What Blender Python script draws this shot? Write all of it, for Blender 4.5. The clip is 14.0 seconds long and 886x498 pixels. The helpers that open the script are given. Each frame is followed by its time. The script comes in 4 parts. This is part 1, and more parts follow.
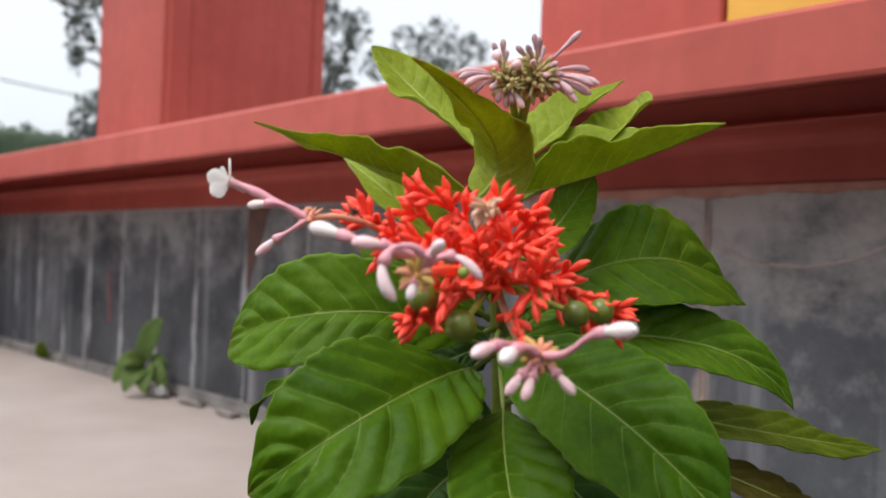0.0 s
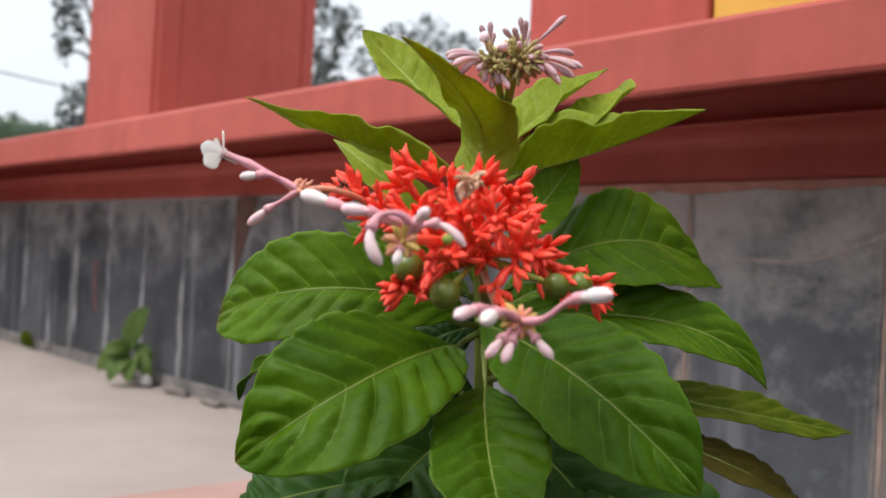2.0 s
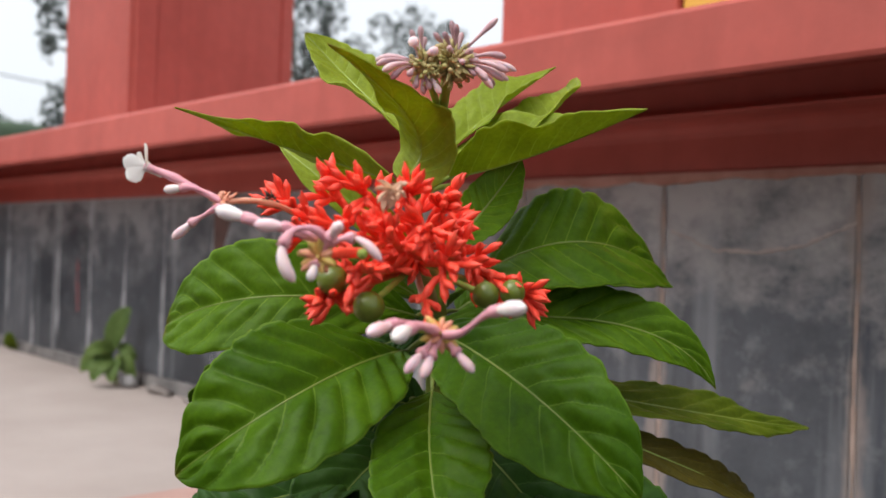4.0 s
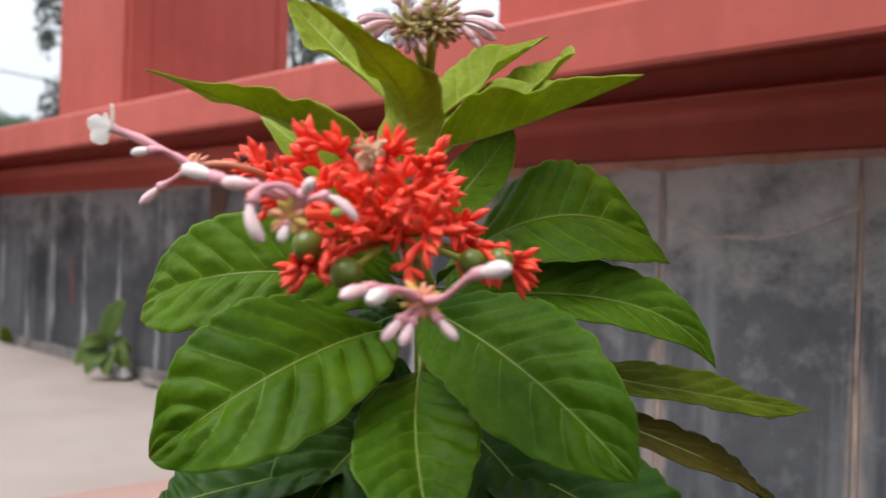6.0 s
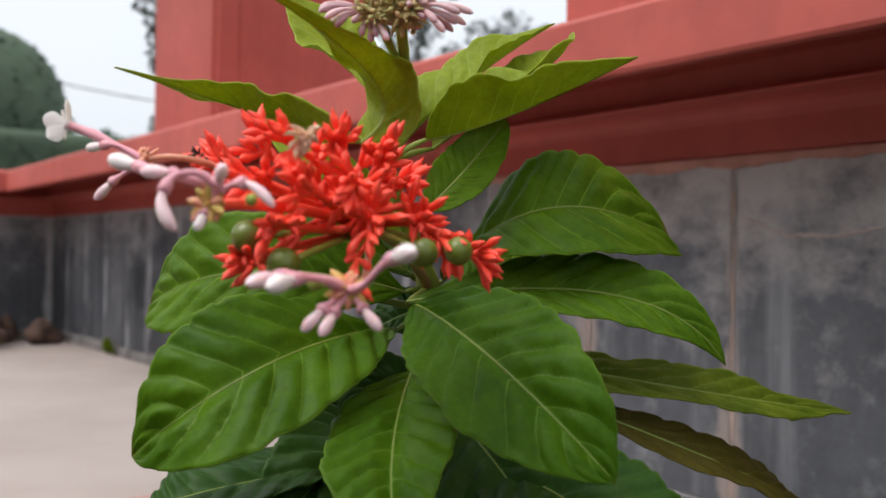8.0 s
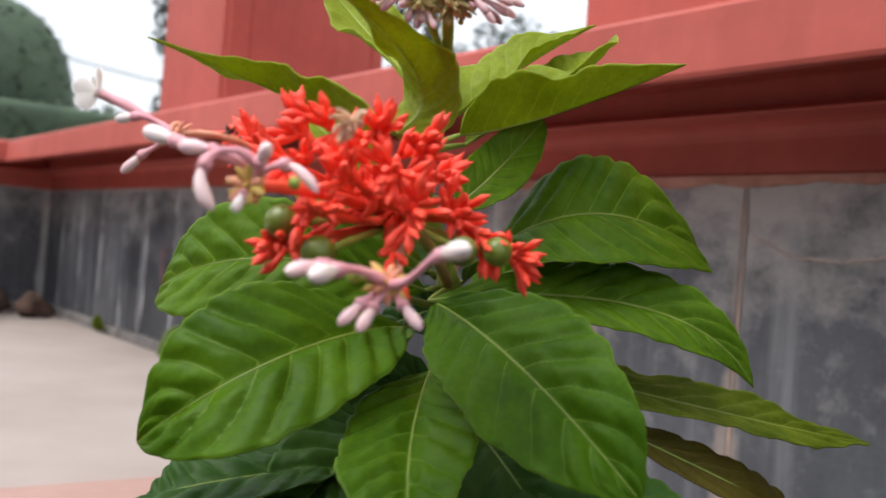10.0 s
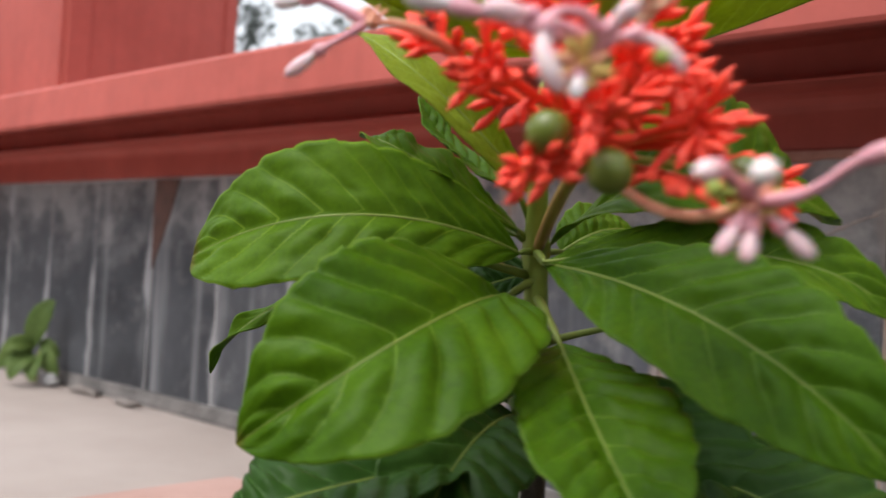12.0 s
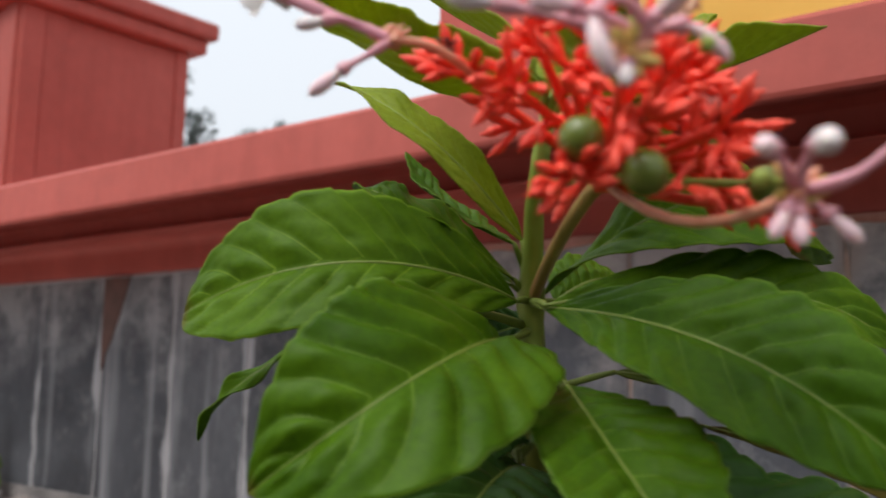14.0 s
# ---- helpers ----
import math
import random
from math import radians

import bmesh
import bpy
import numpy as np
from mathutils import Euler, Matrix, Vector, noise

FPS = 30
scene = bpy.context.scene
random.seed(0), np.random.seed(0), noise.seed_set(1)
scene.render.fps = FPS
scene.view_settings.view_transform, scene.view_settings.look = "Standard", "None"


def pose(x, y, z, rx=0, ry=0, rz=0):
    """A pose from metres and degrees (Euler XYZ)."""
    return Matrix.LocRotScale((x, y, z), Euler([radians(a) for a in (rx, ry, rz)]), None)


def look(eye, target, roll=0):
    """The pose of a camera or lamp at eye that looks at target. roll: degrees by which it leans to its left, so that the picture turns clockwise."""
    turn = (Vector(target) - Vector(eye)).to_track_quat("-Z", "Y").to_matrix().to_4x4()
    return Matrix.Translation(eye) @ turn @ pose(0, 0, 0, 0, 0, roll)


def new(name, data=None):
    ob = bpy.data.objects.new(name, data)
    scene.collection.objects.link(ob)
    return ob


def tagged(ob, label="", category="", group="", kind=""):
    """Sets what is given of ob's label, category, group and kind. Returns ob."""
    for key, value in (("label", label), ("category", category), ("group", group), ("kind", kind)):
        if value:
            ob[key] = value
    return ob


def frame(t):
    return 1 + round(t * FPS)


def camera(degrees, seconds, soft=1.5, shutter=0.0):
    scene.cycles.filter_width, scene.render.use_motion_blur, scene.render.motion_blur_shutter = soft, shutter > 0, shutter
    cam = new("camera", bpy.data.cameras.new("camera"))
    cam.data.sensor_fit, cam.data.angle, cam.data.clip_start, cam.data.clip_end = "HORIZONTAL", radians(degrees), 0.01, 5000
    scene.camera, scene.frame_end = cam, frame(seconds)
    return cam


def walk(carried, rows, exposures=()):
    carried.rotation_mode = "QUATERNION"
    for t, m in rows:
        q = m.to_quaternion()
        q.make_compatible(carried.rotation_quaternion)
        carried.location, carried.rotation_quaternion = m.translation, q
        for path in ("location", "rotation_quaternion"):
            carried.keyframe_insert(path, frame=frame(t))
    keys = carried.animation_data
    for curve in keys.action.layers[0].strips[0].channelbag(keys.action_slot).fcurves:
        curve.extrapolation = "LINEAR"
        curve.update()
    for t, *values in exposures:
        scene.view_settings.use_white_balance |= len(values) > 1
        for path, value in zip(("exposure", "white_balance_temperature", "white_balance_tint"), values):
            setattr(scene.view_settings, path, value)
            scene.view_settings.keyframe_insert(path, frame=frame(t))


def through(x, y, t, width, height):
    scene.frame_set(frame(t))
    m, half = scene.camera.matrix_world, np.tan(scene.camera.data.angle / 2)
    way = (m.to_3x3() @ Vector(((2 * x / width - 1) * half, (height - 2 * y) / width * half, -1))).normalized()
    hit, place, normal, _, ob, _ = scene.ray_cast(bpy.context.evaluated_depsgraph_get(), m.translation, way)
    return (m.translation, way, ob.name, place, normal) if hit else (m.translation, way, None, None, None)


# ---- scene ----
# ---- camera ----
cam = camera(49.3, 14.0, 1.5, 0.8)
cam.data.dof.use_dof = True
cam.data.dof.focus_distance = 0.36
cam.data.dof.aperture_fstop = 15.0
# seconds, eye in metres, yaw, pitch and roll in degrees
PATH = [
    (0, 0.3825, -0.8607, 0.2988, 48.78, 0.68, 2.11),
    (0.5, 0.3828, -0.8649, 0.2912, 48.58, 0.96, 2.90),
    (1, 0.3857, -0.8576, 0.2926, 48.49, 0.75, 2.92),
    (1.5, 0.3901, -0.8540, 0.2887, 48.41, 0.58, 2.75),
    (2, 0.3904, -0.8666, 0.2910, 48.00, 0.61, 3.03),
    (2.5, 0.4031, -0.8571, 0.2989, 47.94, 0.38, 2.30),
    (5, 0.3893, -0.8496, 0.2931, 47.30, -0.03, 1.97),
    (5.5, 0.3816, -0.8500, 0.2819, 46.97, 0.44, 3.08),
    (6, 0.3916, -0.8358, 0.2892, 47.46, -0.18, 1.74),
    (6.5, 0.4133, -0.8248, 0.2897, 51.32, 0.07, -0.70),
    (7, 0.4125, -0.8132, 0.2841, 52.67, 0.11, -0.92),
    (9.5, 0.4011, -0.7905, 0.2849, 53.77, 0.46, 3.96),
    (10, 0.3941, -0.7999, 0.2834, 53.22, 0.33, 4.64),
    (10.5, 0.3825, -0.8088, 0.2804, 52.55, 0.18, 5.01),
    (11, 0.3656, -0.8253, 0.2802, 51.37, 0.09, 5.02),
    (11.5, 0.3339, -0.8275, 0.2698, 46.25, 0.64, 5.24),
    (12, 0.2869, -0.8331, 0.2615, 42.64, 1.26, 3.44),
    (12.5, 0.2640, -0.8237, 0.2517, 40.13, 3.20, 2.07),
    (13, 0.2612, -0.8317, 0.2545, 39.97, 4.58, 1.52),
    (13.5, 0.2835, -0.8342, 0.2499, 40.05, 5.84, 1.65),
    (14, 0.2716, -0.8402, 0.2446, 39.63, 7.28, 1.35),
]
walk(cam, [(t, pose(x, y, z, 90 + pitch, 0, yaw) @ pose(0, 0, 0, 0, 0, roll)) for t, x, y, z, yaw, pitch, roll in PATH],
     exposures=[(0.0, 0.71), (2.5, 0.72), (5.0, 0.72), (6.0, 0.76), (6.5, 0.66), (7.0, 0.62), (9.5, 0.76), (11.0, 0.97), (11.5, 0.97), (12.0, 0.86), (13.0, 0.79), (14.0, 0.52)])

# ---- light: an overcast day ----
world = bpy.data.worlds.new("overcast_sky")
scene.world = world
world.use_nodes = True
wn = world.node_tree.nodes
wl = world.node_tree.links
sky = wn.new("ShaderNodeTexSky")
sky.sky_type = "NISHITA"
sky.sun_disc = False
sky.sun_elevation = radians(59)
sky.sun_rotation = radians(193)
sky.air_density = 1.0
sky.dust_density = 4.0
pale = wn.new("ShaderNodeHueSaturation")
pale.inputs["Saturation"].default_value = 0.28
wl.new(sky.outputs["Color"], pale.inputs["Color"])
cloud = wn.new("ShaderNodeMix")
cloud.data_type = "RGBA"
cloud.inputs[0].default_value = 0.72
cloud.inputs[7].default_value = (6.4, 6.8, 7.3, 1)
wl.new(pale.outputs["Color"], cloud.inputs[6])
dome = wn.new("ShaderNodeTexCoord")
height = wn.new("ShaderNodeSeparateXYZ")
wl.new(dome.outputs["Generated"], height.inputs["Vector"])
lift_up = wn.new("ShaderNodeMapRange")
lift_up.inputs["To Min"].default_value, lift_up.inputs["To Max"].default_value = 0.78, 1.15
wl.new(height.outputs["Z"], lift_up.inputs["Value"])
graded = wn.new("ShaderNodeVectorMath")
graded.operation = "SCALE"
wl.new(cloud.outputs[2], graded.inputs[0])
wl.new(lift_up.outputs["Result"], graded.inputs["Scale"])
wl.new(graded.outputs["Vector"], wn["Background"].inputs["Color"])
wn["Background"].inputs["Strength"].default_value = 0.125
sun = new("sun", bpy.data.lights.new("sun", "SUN"))
sun.data.energy = 1.5
sun.data.angle = radians(40)
sun.data.color = (1.0, 0.97, 0.93)
sun.matrix_world = look((0, 0, 0), (0.12, 0.50, -0.86))


# ---- materials ----
def mat(name):
    m = bpy.data.materials.new(name)
    m.use_nodes = True
    return m, m.node_tree.nodes, m.node_tree.links, m.node_tree.nodes["Principled BSDF"]


def noise_node(n, l, scale, detail=4.0, rough=0.6, stretch=None):
    tc = n.new("ShaderNodeNewGeometry")
    nt = n.new("ShaderNodeTexNoise")
    nt.inputs["Scale"].default_value = scale
    nt.inputs["Detail"].default_value = detail
    nt.inputs["Roughness"].default_value = rough
    if stretch:
        mp = n.new("ShaderNodeMapping")
        mp.inputs["Scale"].default_value = stretch
        l.new(tc.outputs["Position"], mp.inputs["Vector"])
        l.new(mp.outputs["Vector"], nt.inputs["Vector"])
    else:
        l.new(tc.outputs["Position"], nt.inputs["Vector"])
    return nt


def ramp(n, l, src, stops):
    r = n.new("ShaderNodeValToRGB")
    r.color_ramp.elements[0].position, r.color_ramp.elements[0].color = stops[0][0], (*stops[0][1], 1)
    r.color_ramp.elements[1].position, r.color_ramp.elements[1].color = stops[-1][0], (*stops[-1][1], 1)
    for p, c in stops[1:-1]:
        e = r.color_ramp.elements.new(p)
        e.color = (*c, 1)
    l.new(src, r.inputs["Fac"])
    return r


def mixed(n, l, fac, a, b, mode="MIX"):
    m = n.new("ShaderNodeMix")
    m.data_type, m.blend_type = "RGBA", mode
    for sock, v in ((m.inputs[0], fac), (m.inputs[6], a), (m.inputs[7], b)):
        if isinstance(v, (int, float)):
            sock.default_value = v
        elif isinstance(v, tuple):
            sock.default_value = (*v, 1)
        else:
            l.new(v, sock)
    return m.outputs[2]


def bump(n, l, bsdf, src, strength, dist):
    b = n.new("ShaderNodeBump")
    b.inputs["Strength"].default_value = strength
    b.inputs["Distance"].default_value = dist
    l.new(src, b.inputs["Height"])
    l.new(b.outputs["Normal"], bsdf.inputs["Normal"])
    return b


def calc(n, l, op, a, b=None, c=None):
    m = n.new("ShaderNodeMath")
    m.operation = op
    for sock, v in zip(m.inputs, (a, b, c)):
        if v is None:
            continue
        if isinstance(v, (int, float)):
            sock.default_value = v
        else:
            l.new(v, sock)
    return m.outputs[0]


def simple(name, lo, hi, scale, rough=0.6, bump_s=0.2, bump_d=0.002, stretch=None, sss=0.0):
    m, n, l, p = mat(name)
    nt = noise_node(n, l, scale, 6.0, 0.62, stretch=stretch)
    r = ramp(n, l, nt.outputs["Fac"], [(0.3, lo), (0.7, hi)])
    l.new(r.outputs["Color"], p.inputs["Base Color"])
    p.inputs["Roughness"].default_value = rough
    if sss:
        p.inputs["Subsurface Weight"].default_value = sss
        p.inputs["Subsurface Radius"].default_value = (0.004, 0.002, 0.001)
    if bump_s:
        nb = noise_node(n, l, scale * 6, 5.0, 0.6)
        bump(n, l, p, nb.outputs["Fac"], bump_s, bump_d)
    return m


def red_paint():
    m, n, l, p = mat("red_paint")
    big = noise_node(n, l, 2.2, 5.0, 0.6)
    fine = noise_node(n, l, 38.0, 6.0, 0.65)
    run = noise_node(n, l, 3.0, 5.0, 0.6, stretch=(6.0, 6.0, 0.5))
    c1 = ramp(n, l, big.outputs["Fac"], [(0.3, (0.392, 0.071, 0.052)), (0.7, (0.495, 0.106, 0.083))])
    c2 = ramp(n, l, fine.outputs["Fac"], [(0.35, (0.92, 0.92, 0.92)), (0.7, (1.04, 1.03, 1.03))])
    c3 = ramp(n, l, run.outputs["Fac"], [(0.4, (0.9, 0.88, 0.87)), (0.62, (1.0, 1.0, 1.0))])
    c = mixed(n, l, 1.0, c1.outputs["Color"], c2.outputs["Color"], "MULTIPLY")
    c = mixed(n, l, 1.0, c, c3.outputs["Color"], "MULTIPLY")
    l.new(c, p.inputs["Base Color"])
    p.inputs["Roughness"].default_value = 0.6
    p.inputs["Specular IOR Level"].default_value = 0.38
    bump(n, l, p, fine.outputs["Fac"], 0.25, 0.002)
    return m


def slate(name="slate_tile", dust=0.0, edge=(0.33, 0.33, 0.345), wash=(0.34, 0.31, 0.30), base=1.0):
    m, n, l, p = mat(name)
    info = n.new("ShaderNodeObjectInfo")
    tone = ramp(n, l, info.outputs["Random"], [(0.0, (0.015 * base, 0.018 * base, 0.025 * base)), (0.5, (0.030 * base, 0.034 * base, 0.043 * base)), (1.0, (0.075, 0.079, 0.089))])
    fine = noise_node(n, l, 60.0, 6.0, 0.7)
    cloud = noise_node(n, l, 7.0, 5.0, 0.6)
    run = noise_node(n, l, 7.0, 5.0, 0.6, stretch=(3.0, 3.0, 0.16))
    f = ramp(n, l, fine.outputs["Fac"], [(0.3, (0.7, 0.7, 0.7)), (0.75, (1.25, 1.25, 1.25))])
    c = mixed(n, l, 1.0, tone.outputs["Color"], f.outputs["Color"], "MULTIPLY")
    w1 = ramp(n, l, cloud.outputs["Fac"], [(0.44, (0, 0, 0)), (0.74, (0.32, 0.32, 0.32))])
    c = mixed(n, l, w1.outputs["Color"], c, (0.16, 0.165, 0.18))
    w2 = ramp(n, l, run.outputs["Fac"], [(0.52, (0, 0, 0)), (0.70, (0.75, 0.75, 0.75))])
    c = mixed(n, l, w2.outputs["Color"], c, (0.27, 0.273, 0.285))
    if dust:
        # plaster washed down from the ledge, torn lower down; also lifts the tiles' brightness
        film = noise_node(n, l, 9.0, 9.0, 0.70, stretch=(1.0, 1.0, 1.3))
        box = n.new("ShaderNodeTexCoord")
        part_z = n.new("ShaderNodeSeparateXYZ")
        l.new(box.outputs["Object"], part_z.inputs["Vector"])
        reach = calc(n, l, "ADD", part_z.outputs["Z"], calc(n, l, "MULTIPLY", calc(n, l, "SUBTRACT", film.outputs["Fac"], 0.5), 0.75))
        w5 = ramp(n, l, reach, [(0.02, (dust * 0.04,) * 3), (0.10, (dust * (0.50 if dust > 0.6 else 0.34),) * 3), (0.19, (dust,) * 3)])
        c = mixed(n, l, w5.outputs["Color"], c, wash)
    scuff = noise_node(n, l, 19.0, 8.0, 0.72)
    w4 = ramp(n, l, scuff.outputs["Fac"], [(0.55, (0, 0, 0)), (0.70, (0.8, 0.8, 0.8) if dust > 0.6 else (0.4, 0.4, 0.4))])
    c = mixed(n, l, w4.outputs["Color"], c, (0.22, 0.222, 0.23))
    tc = n.new("ShaderNodeTexCoord")
    sx = n.new("ShaderNodeSeparateXYZ")
    l.new(tc.outputs["Generated"], sx.inputs["Vector"])
    wob = noise_node(n, l, 14.0, 4.0, 0.6, stretch=(1.0, 1.0, 0.5))
    rim = calc(n, l, "ADD", calc(n, l, "MULTIPLY", calc(n, l, "ABSOLUTE", calc(n, l, "SUBTRACT", sx.outputs["X"], 0.5)), 0.195), calc(n, l, "MULTIPLY", calc(n, l, "SUBTRACT", wob.outputs["Fac"], 0.5), 0.07))
    w3 = ramp(n, l, rim, [(0.090, (0, 0, 0)), (0.0985, (0.92, 0.92, 0.92))])
    c = mixed(n, l, w3.outputs["Color"], c, edge)
    l.new(c, p.inputs["Base Color"])
    r = ramp(n, l, cloud.outputs["Fac"], [(0.3, (0.42, 0.42, 0.42)), (0.7, (0.7, 0.7, 0.7))])
    l.new(r.outputs["Color"], p.inputs["Roughness"])
    bump(n, l, p, fine.outputs["Fac"], 0.3, 0.0015)
    return m


def leaf_material(name, dark, light, vein, gloss=0.4, through=0.22):
    m, n, l, p = mat(name)
    uv = n.new("ShaderNodeUVMap")
    uv.uv_map = "blade"
    sep = n.new("ShaderNodeSeparateXYZ")
    l.new(uv.outputs["UV"], sep.inputs["Vector"])
    across = calc(n, l, "ABSOLUTE", calc(n, l, "SUBTRACT", sep.outputs["X"], 0.5))
    lay = n.new("ShaderNodeUVMap")
    lay.uv_map = "veins"
    sep2 = n.new("ShaderNodeSeparateXYZ")
    l.new(lay.outputs["UV"], sep2.inputs["Vector"])
    phase = sep2.outputs["X"]
    frac = calc(n, l, "FRACT", phase)
    near = calc(n, l, "ABSOLUTE", calc(n, l, "SUBTRACT", frac, 0.5))
    side_vein = calc(n, l, "MULTIPLY", calc(n, l, "MULTIPLY", calc(n, l, "GREATER_THAN", near, 0.470), calc(n, l, "LESS_THAN", across, 0.455)), calc(n, l, "SUBTRACT", 0.62, across))
    blotch = noise_node(n, l, 40.0, 5.0, 0.6)
    fine = noise_node(n, l, 420.0, 4.0, 0.7)
    c = ramp(n, l, blotch.outputs["Fac"], [(0.3, dark), (0.7, light)]).outputs["Color"]
    g = ramp(n, l, fine.outputs["Fac"], [(0.3, (0.85, 0.85, 0.85)), (0.7, (1.12, 1.12, 1.1))])
    c = mixed(n, l, 1.0, c, g.outputs["Color"], "MULTIPLY")
    c = mixed(n, l, side_vein, c, vein)
    # a thin pale rim, and dry brown tips
    c = mixed(n, l, calc(n, l, "MULTIPLY", calc(n, l, "GREATER_THAN", across, 0.488), 0.5), c, vein)
    dry = calc(n, l, "ADD", sep.outputs["Y"], calc(n, l, "MULTIPLY", calc(n, l, "SUBTRACT", blotch.outputs["Fac"], 0.5), 0.10))
    c = mixed(n, l, ramp(n, l, dry, [(0.972, (0, 0, 0)), (1.0, (0.6, 0.6, 0.6))]).outputs["Color"], c, (0.13, 0.075, 0.02))
    info = n.new("ShaderNodeObjectInfo")
    tone = ramp(n, l, info.outputs["Random"], [(0.0, (0.92, 0.95, 0.97)), (1.0, (1.06, 1.04, 0.98))])
    c = mixed(n, l, 1.0, c, tone.outputs["Color"], "MULTIPLY")
    l.new(c, p.inputs["Base Color"])
    p.inputs["Roughness"].default_value = gloss
    p.inputs["Specular IOR Level"].default_value = 0.11
    bump(n, l, p, fine.outputs["Fac"], 0.12, 0.0004)
    tr = n.new("ShaderNodeBsdfTranslucent")
    l.new(mixed(n, l, 1.0, c, (2.05, 1.9, 0.6), "MULTIPLY"), tr.inputs["Color"])
    mx = n.new("ShaderNodeMixShader")
    mx.inputs["Fac"].default_value = through
    l.new(p.outputs["BSDF"], mx.inputs[1])
    l.new(tr.outputs["BSDF"], mx.inputs[2])
    l.new(mx.outputs["Shader"], n["Material Output"].inputs["Surface"])
    return m


RED = red_paint()
SLATE = slate("slate_tile", 0.6, wash=(0.36, 0.355, 0.355))
# right-hand copy of the slate, brightened in colour to make up missing light
BRIGHT_DUSTY = slate("bright_dusty_slate", 0.92, (0.31, 0.25, 0.225), wash=(0.40, 0.365, 0.35), base=1.9)
MORTAR = simple("mortar", (0.30, 0.285, 0.28), (0.44, 0.43, 0.43), 22.0, 0.9, 0.5, 0.003)
CONCRETE = simple("sandy_concrete", (0.305, 0.252, 0.226), (0.405, 0.345, 0.317), 2.4, 0.92, 0.35, 0.003)
PLASTER = simple("pink_plaster", (0.34, 0.15, 0.11), (0.50, 0.26, 0.21), 26.0, 0.85, 0.5, 0.003)
YELLOW = simple("yellow_paint", (0.62, 0.36, 0.045), (0.74, 0.46, 0.08), 5.0, 0.6, 0.2, 0.002)
KERB = simple("faded_red_paint", (0.31, 0.175, 0.145), (0.41, 0.26, 0.225), 7.0, 0.85, 0.4, 0.003)
SOIL = simple("dark_soil", (0.034, 0.026, 0.019), (0.080, 0.062, 0.047), 30.0, 0.95, 0.8, 0.008)
LEAF = leaf_material("mature_leaf", (0.036, 0.094, 0.002), (0.078, 0.166, 0.005), (0.15, 0.25, 0.030), 0.44, 0.25)
YOUNG = leaf_material("young_leaf", (0.212, 0.266, 0.018), (0.298, 0.360, 0.038), (0.38, 0.46, 0.10), 0.45, 0.38)
# bluish lower leaves; the shade under the plant is darkened into their colour
SHADED_BLUE = leaf_material("shaded_blue_green_leaf", (0.020, 0.060, 0.007), (0.042, 0.100, 0.016), (0.08, 0.16, 0.035), 0.42, 0.14)
# yellower leaves, and leaves whose skyward brightness is put into a lighter green
LIT_MELLOW = leaf_material("lit_mellow_leaf", (0.052, 0.118, 0.003), (0.102, 0.198, 0.008), (0.20, 0.32, 0.030), 0.46, 0.30)
DRY = leaf_material("dry_leaf", (0.060, 0.048, 0.006), (0.105, 0.085, 0.014), (0.14, 0.12, 0.03), 0.55, 0.2)
OLD = leaf_material("old_leaf", (0.062, 0.098, 0.005), (0.115, 0.155, 0.012), (0.18, 0.21, 0.03), 0.5, 0.2)
RIB = simple("leaf_rib", (0.145, 0.195, 0.026), (0.215, 0.275, 0.048), 60.0, 0.5, 0.1, 0.0005)
YOUNG_RIB = simple("young_rib", (0.26, 0.34, 0.04), (0.34, 0.42, 0.08), 60.0, 0.5, 0.1, 0.0005)
STEM = simple("green_stem", (0.20, 0.27, 0.030), (0.30, 0.36, 0.060), 45.0, 0.55, 0.2, 0.0008)
BROWN_STEM = simple("brown_stem", (0.30, 0.16, 0.040), (0.42, 0.25, 0.075), 60.0, 0.6, 0.2, 0.0008)
CORAL = simple("coral_red", (0.86, 0.050, 0.026), (0.95, 0.100, 0.050), 110.0, 0.5, 0.25, 0.0006, sss=0.25)
PINK = simple("pink_tube", (0.60, 0.22, 0.28), (0.76, 0.40, 0.44), 90.0, 0.5, 0.1, 0.0004, sss=0.15)
PALE = simple("white_petal", (0.76, 0.62, 0.63), (0.87, 0.83, 0.80), 160.0, 0.5, 0.1, 0.0003, sss=0.2)
BLUSH = simple("pale_pink_petal", (0.80, 0.48, 0.53), (0.92, 0.74, 0.74), 110.0, 0.5, 0.1, 0.0003, sss=0.2)
CALYX = simple("calyx", (0.48, 0.40, 0.08), (0.72, 0.34, 0.13), 200.0, 0.5, 0.1, 0.0003, sss=0.1)
SALMON = simple("salmon_sepal", (0.62, 0.22, 0.13), (0.80, 0.40, 0.26), 160.0, 0.5, 0.15, 0.0003, sss=0.15)
BERRY = simple("green_berry", (0.085, 0.112, 0.011), (0.150, 0.190, 0.022), 70.0, 0.32, 0.08, 0.0004)


def petal_material():
    m = simple("open_petal", (0.88, 0.84, 0.82), (0.94, 0.92, 0.90), 120.0, 0.55, 0.1, 0.0003)
    n, l = m.node_tree.nodes, m.node_tree.links
    tr = n.new("ShaderNodeBsdfTranslucent")
    tr.inputs["Color"].default_value = (0.93, 0.91, 0.88, 1)
    mx = n.new("ShaderNodeMixShader")
    mx.inputs["Fac"].default_value = 0.45
    l.new(n["Principled BSDF"].outputs["BSDF"], mx.inputs[1])
    l.new(tr.outputs["BSDF"], mx.inputs[2])
    l.new(mx.outputs["Shader"], n["Material Output"].inputs["Surface"])
    return m


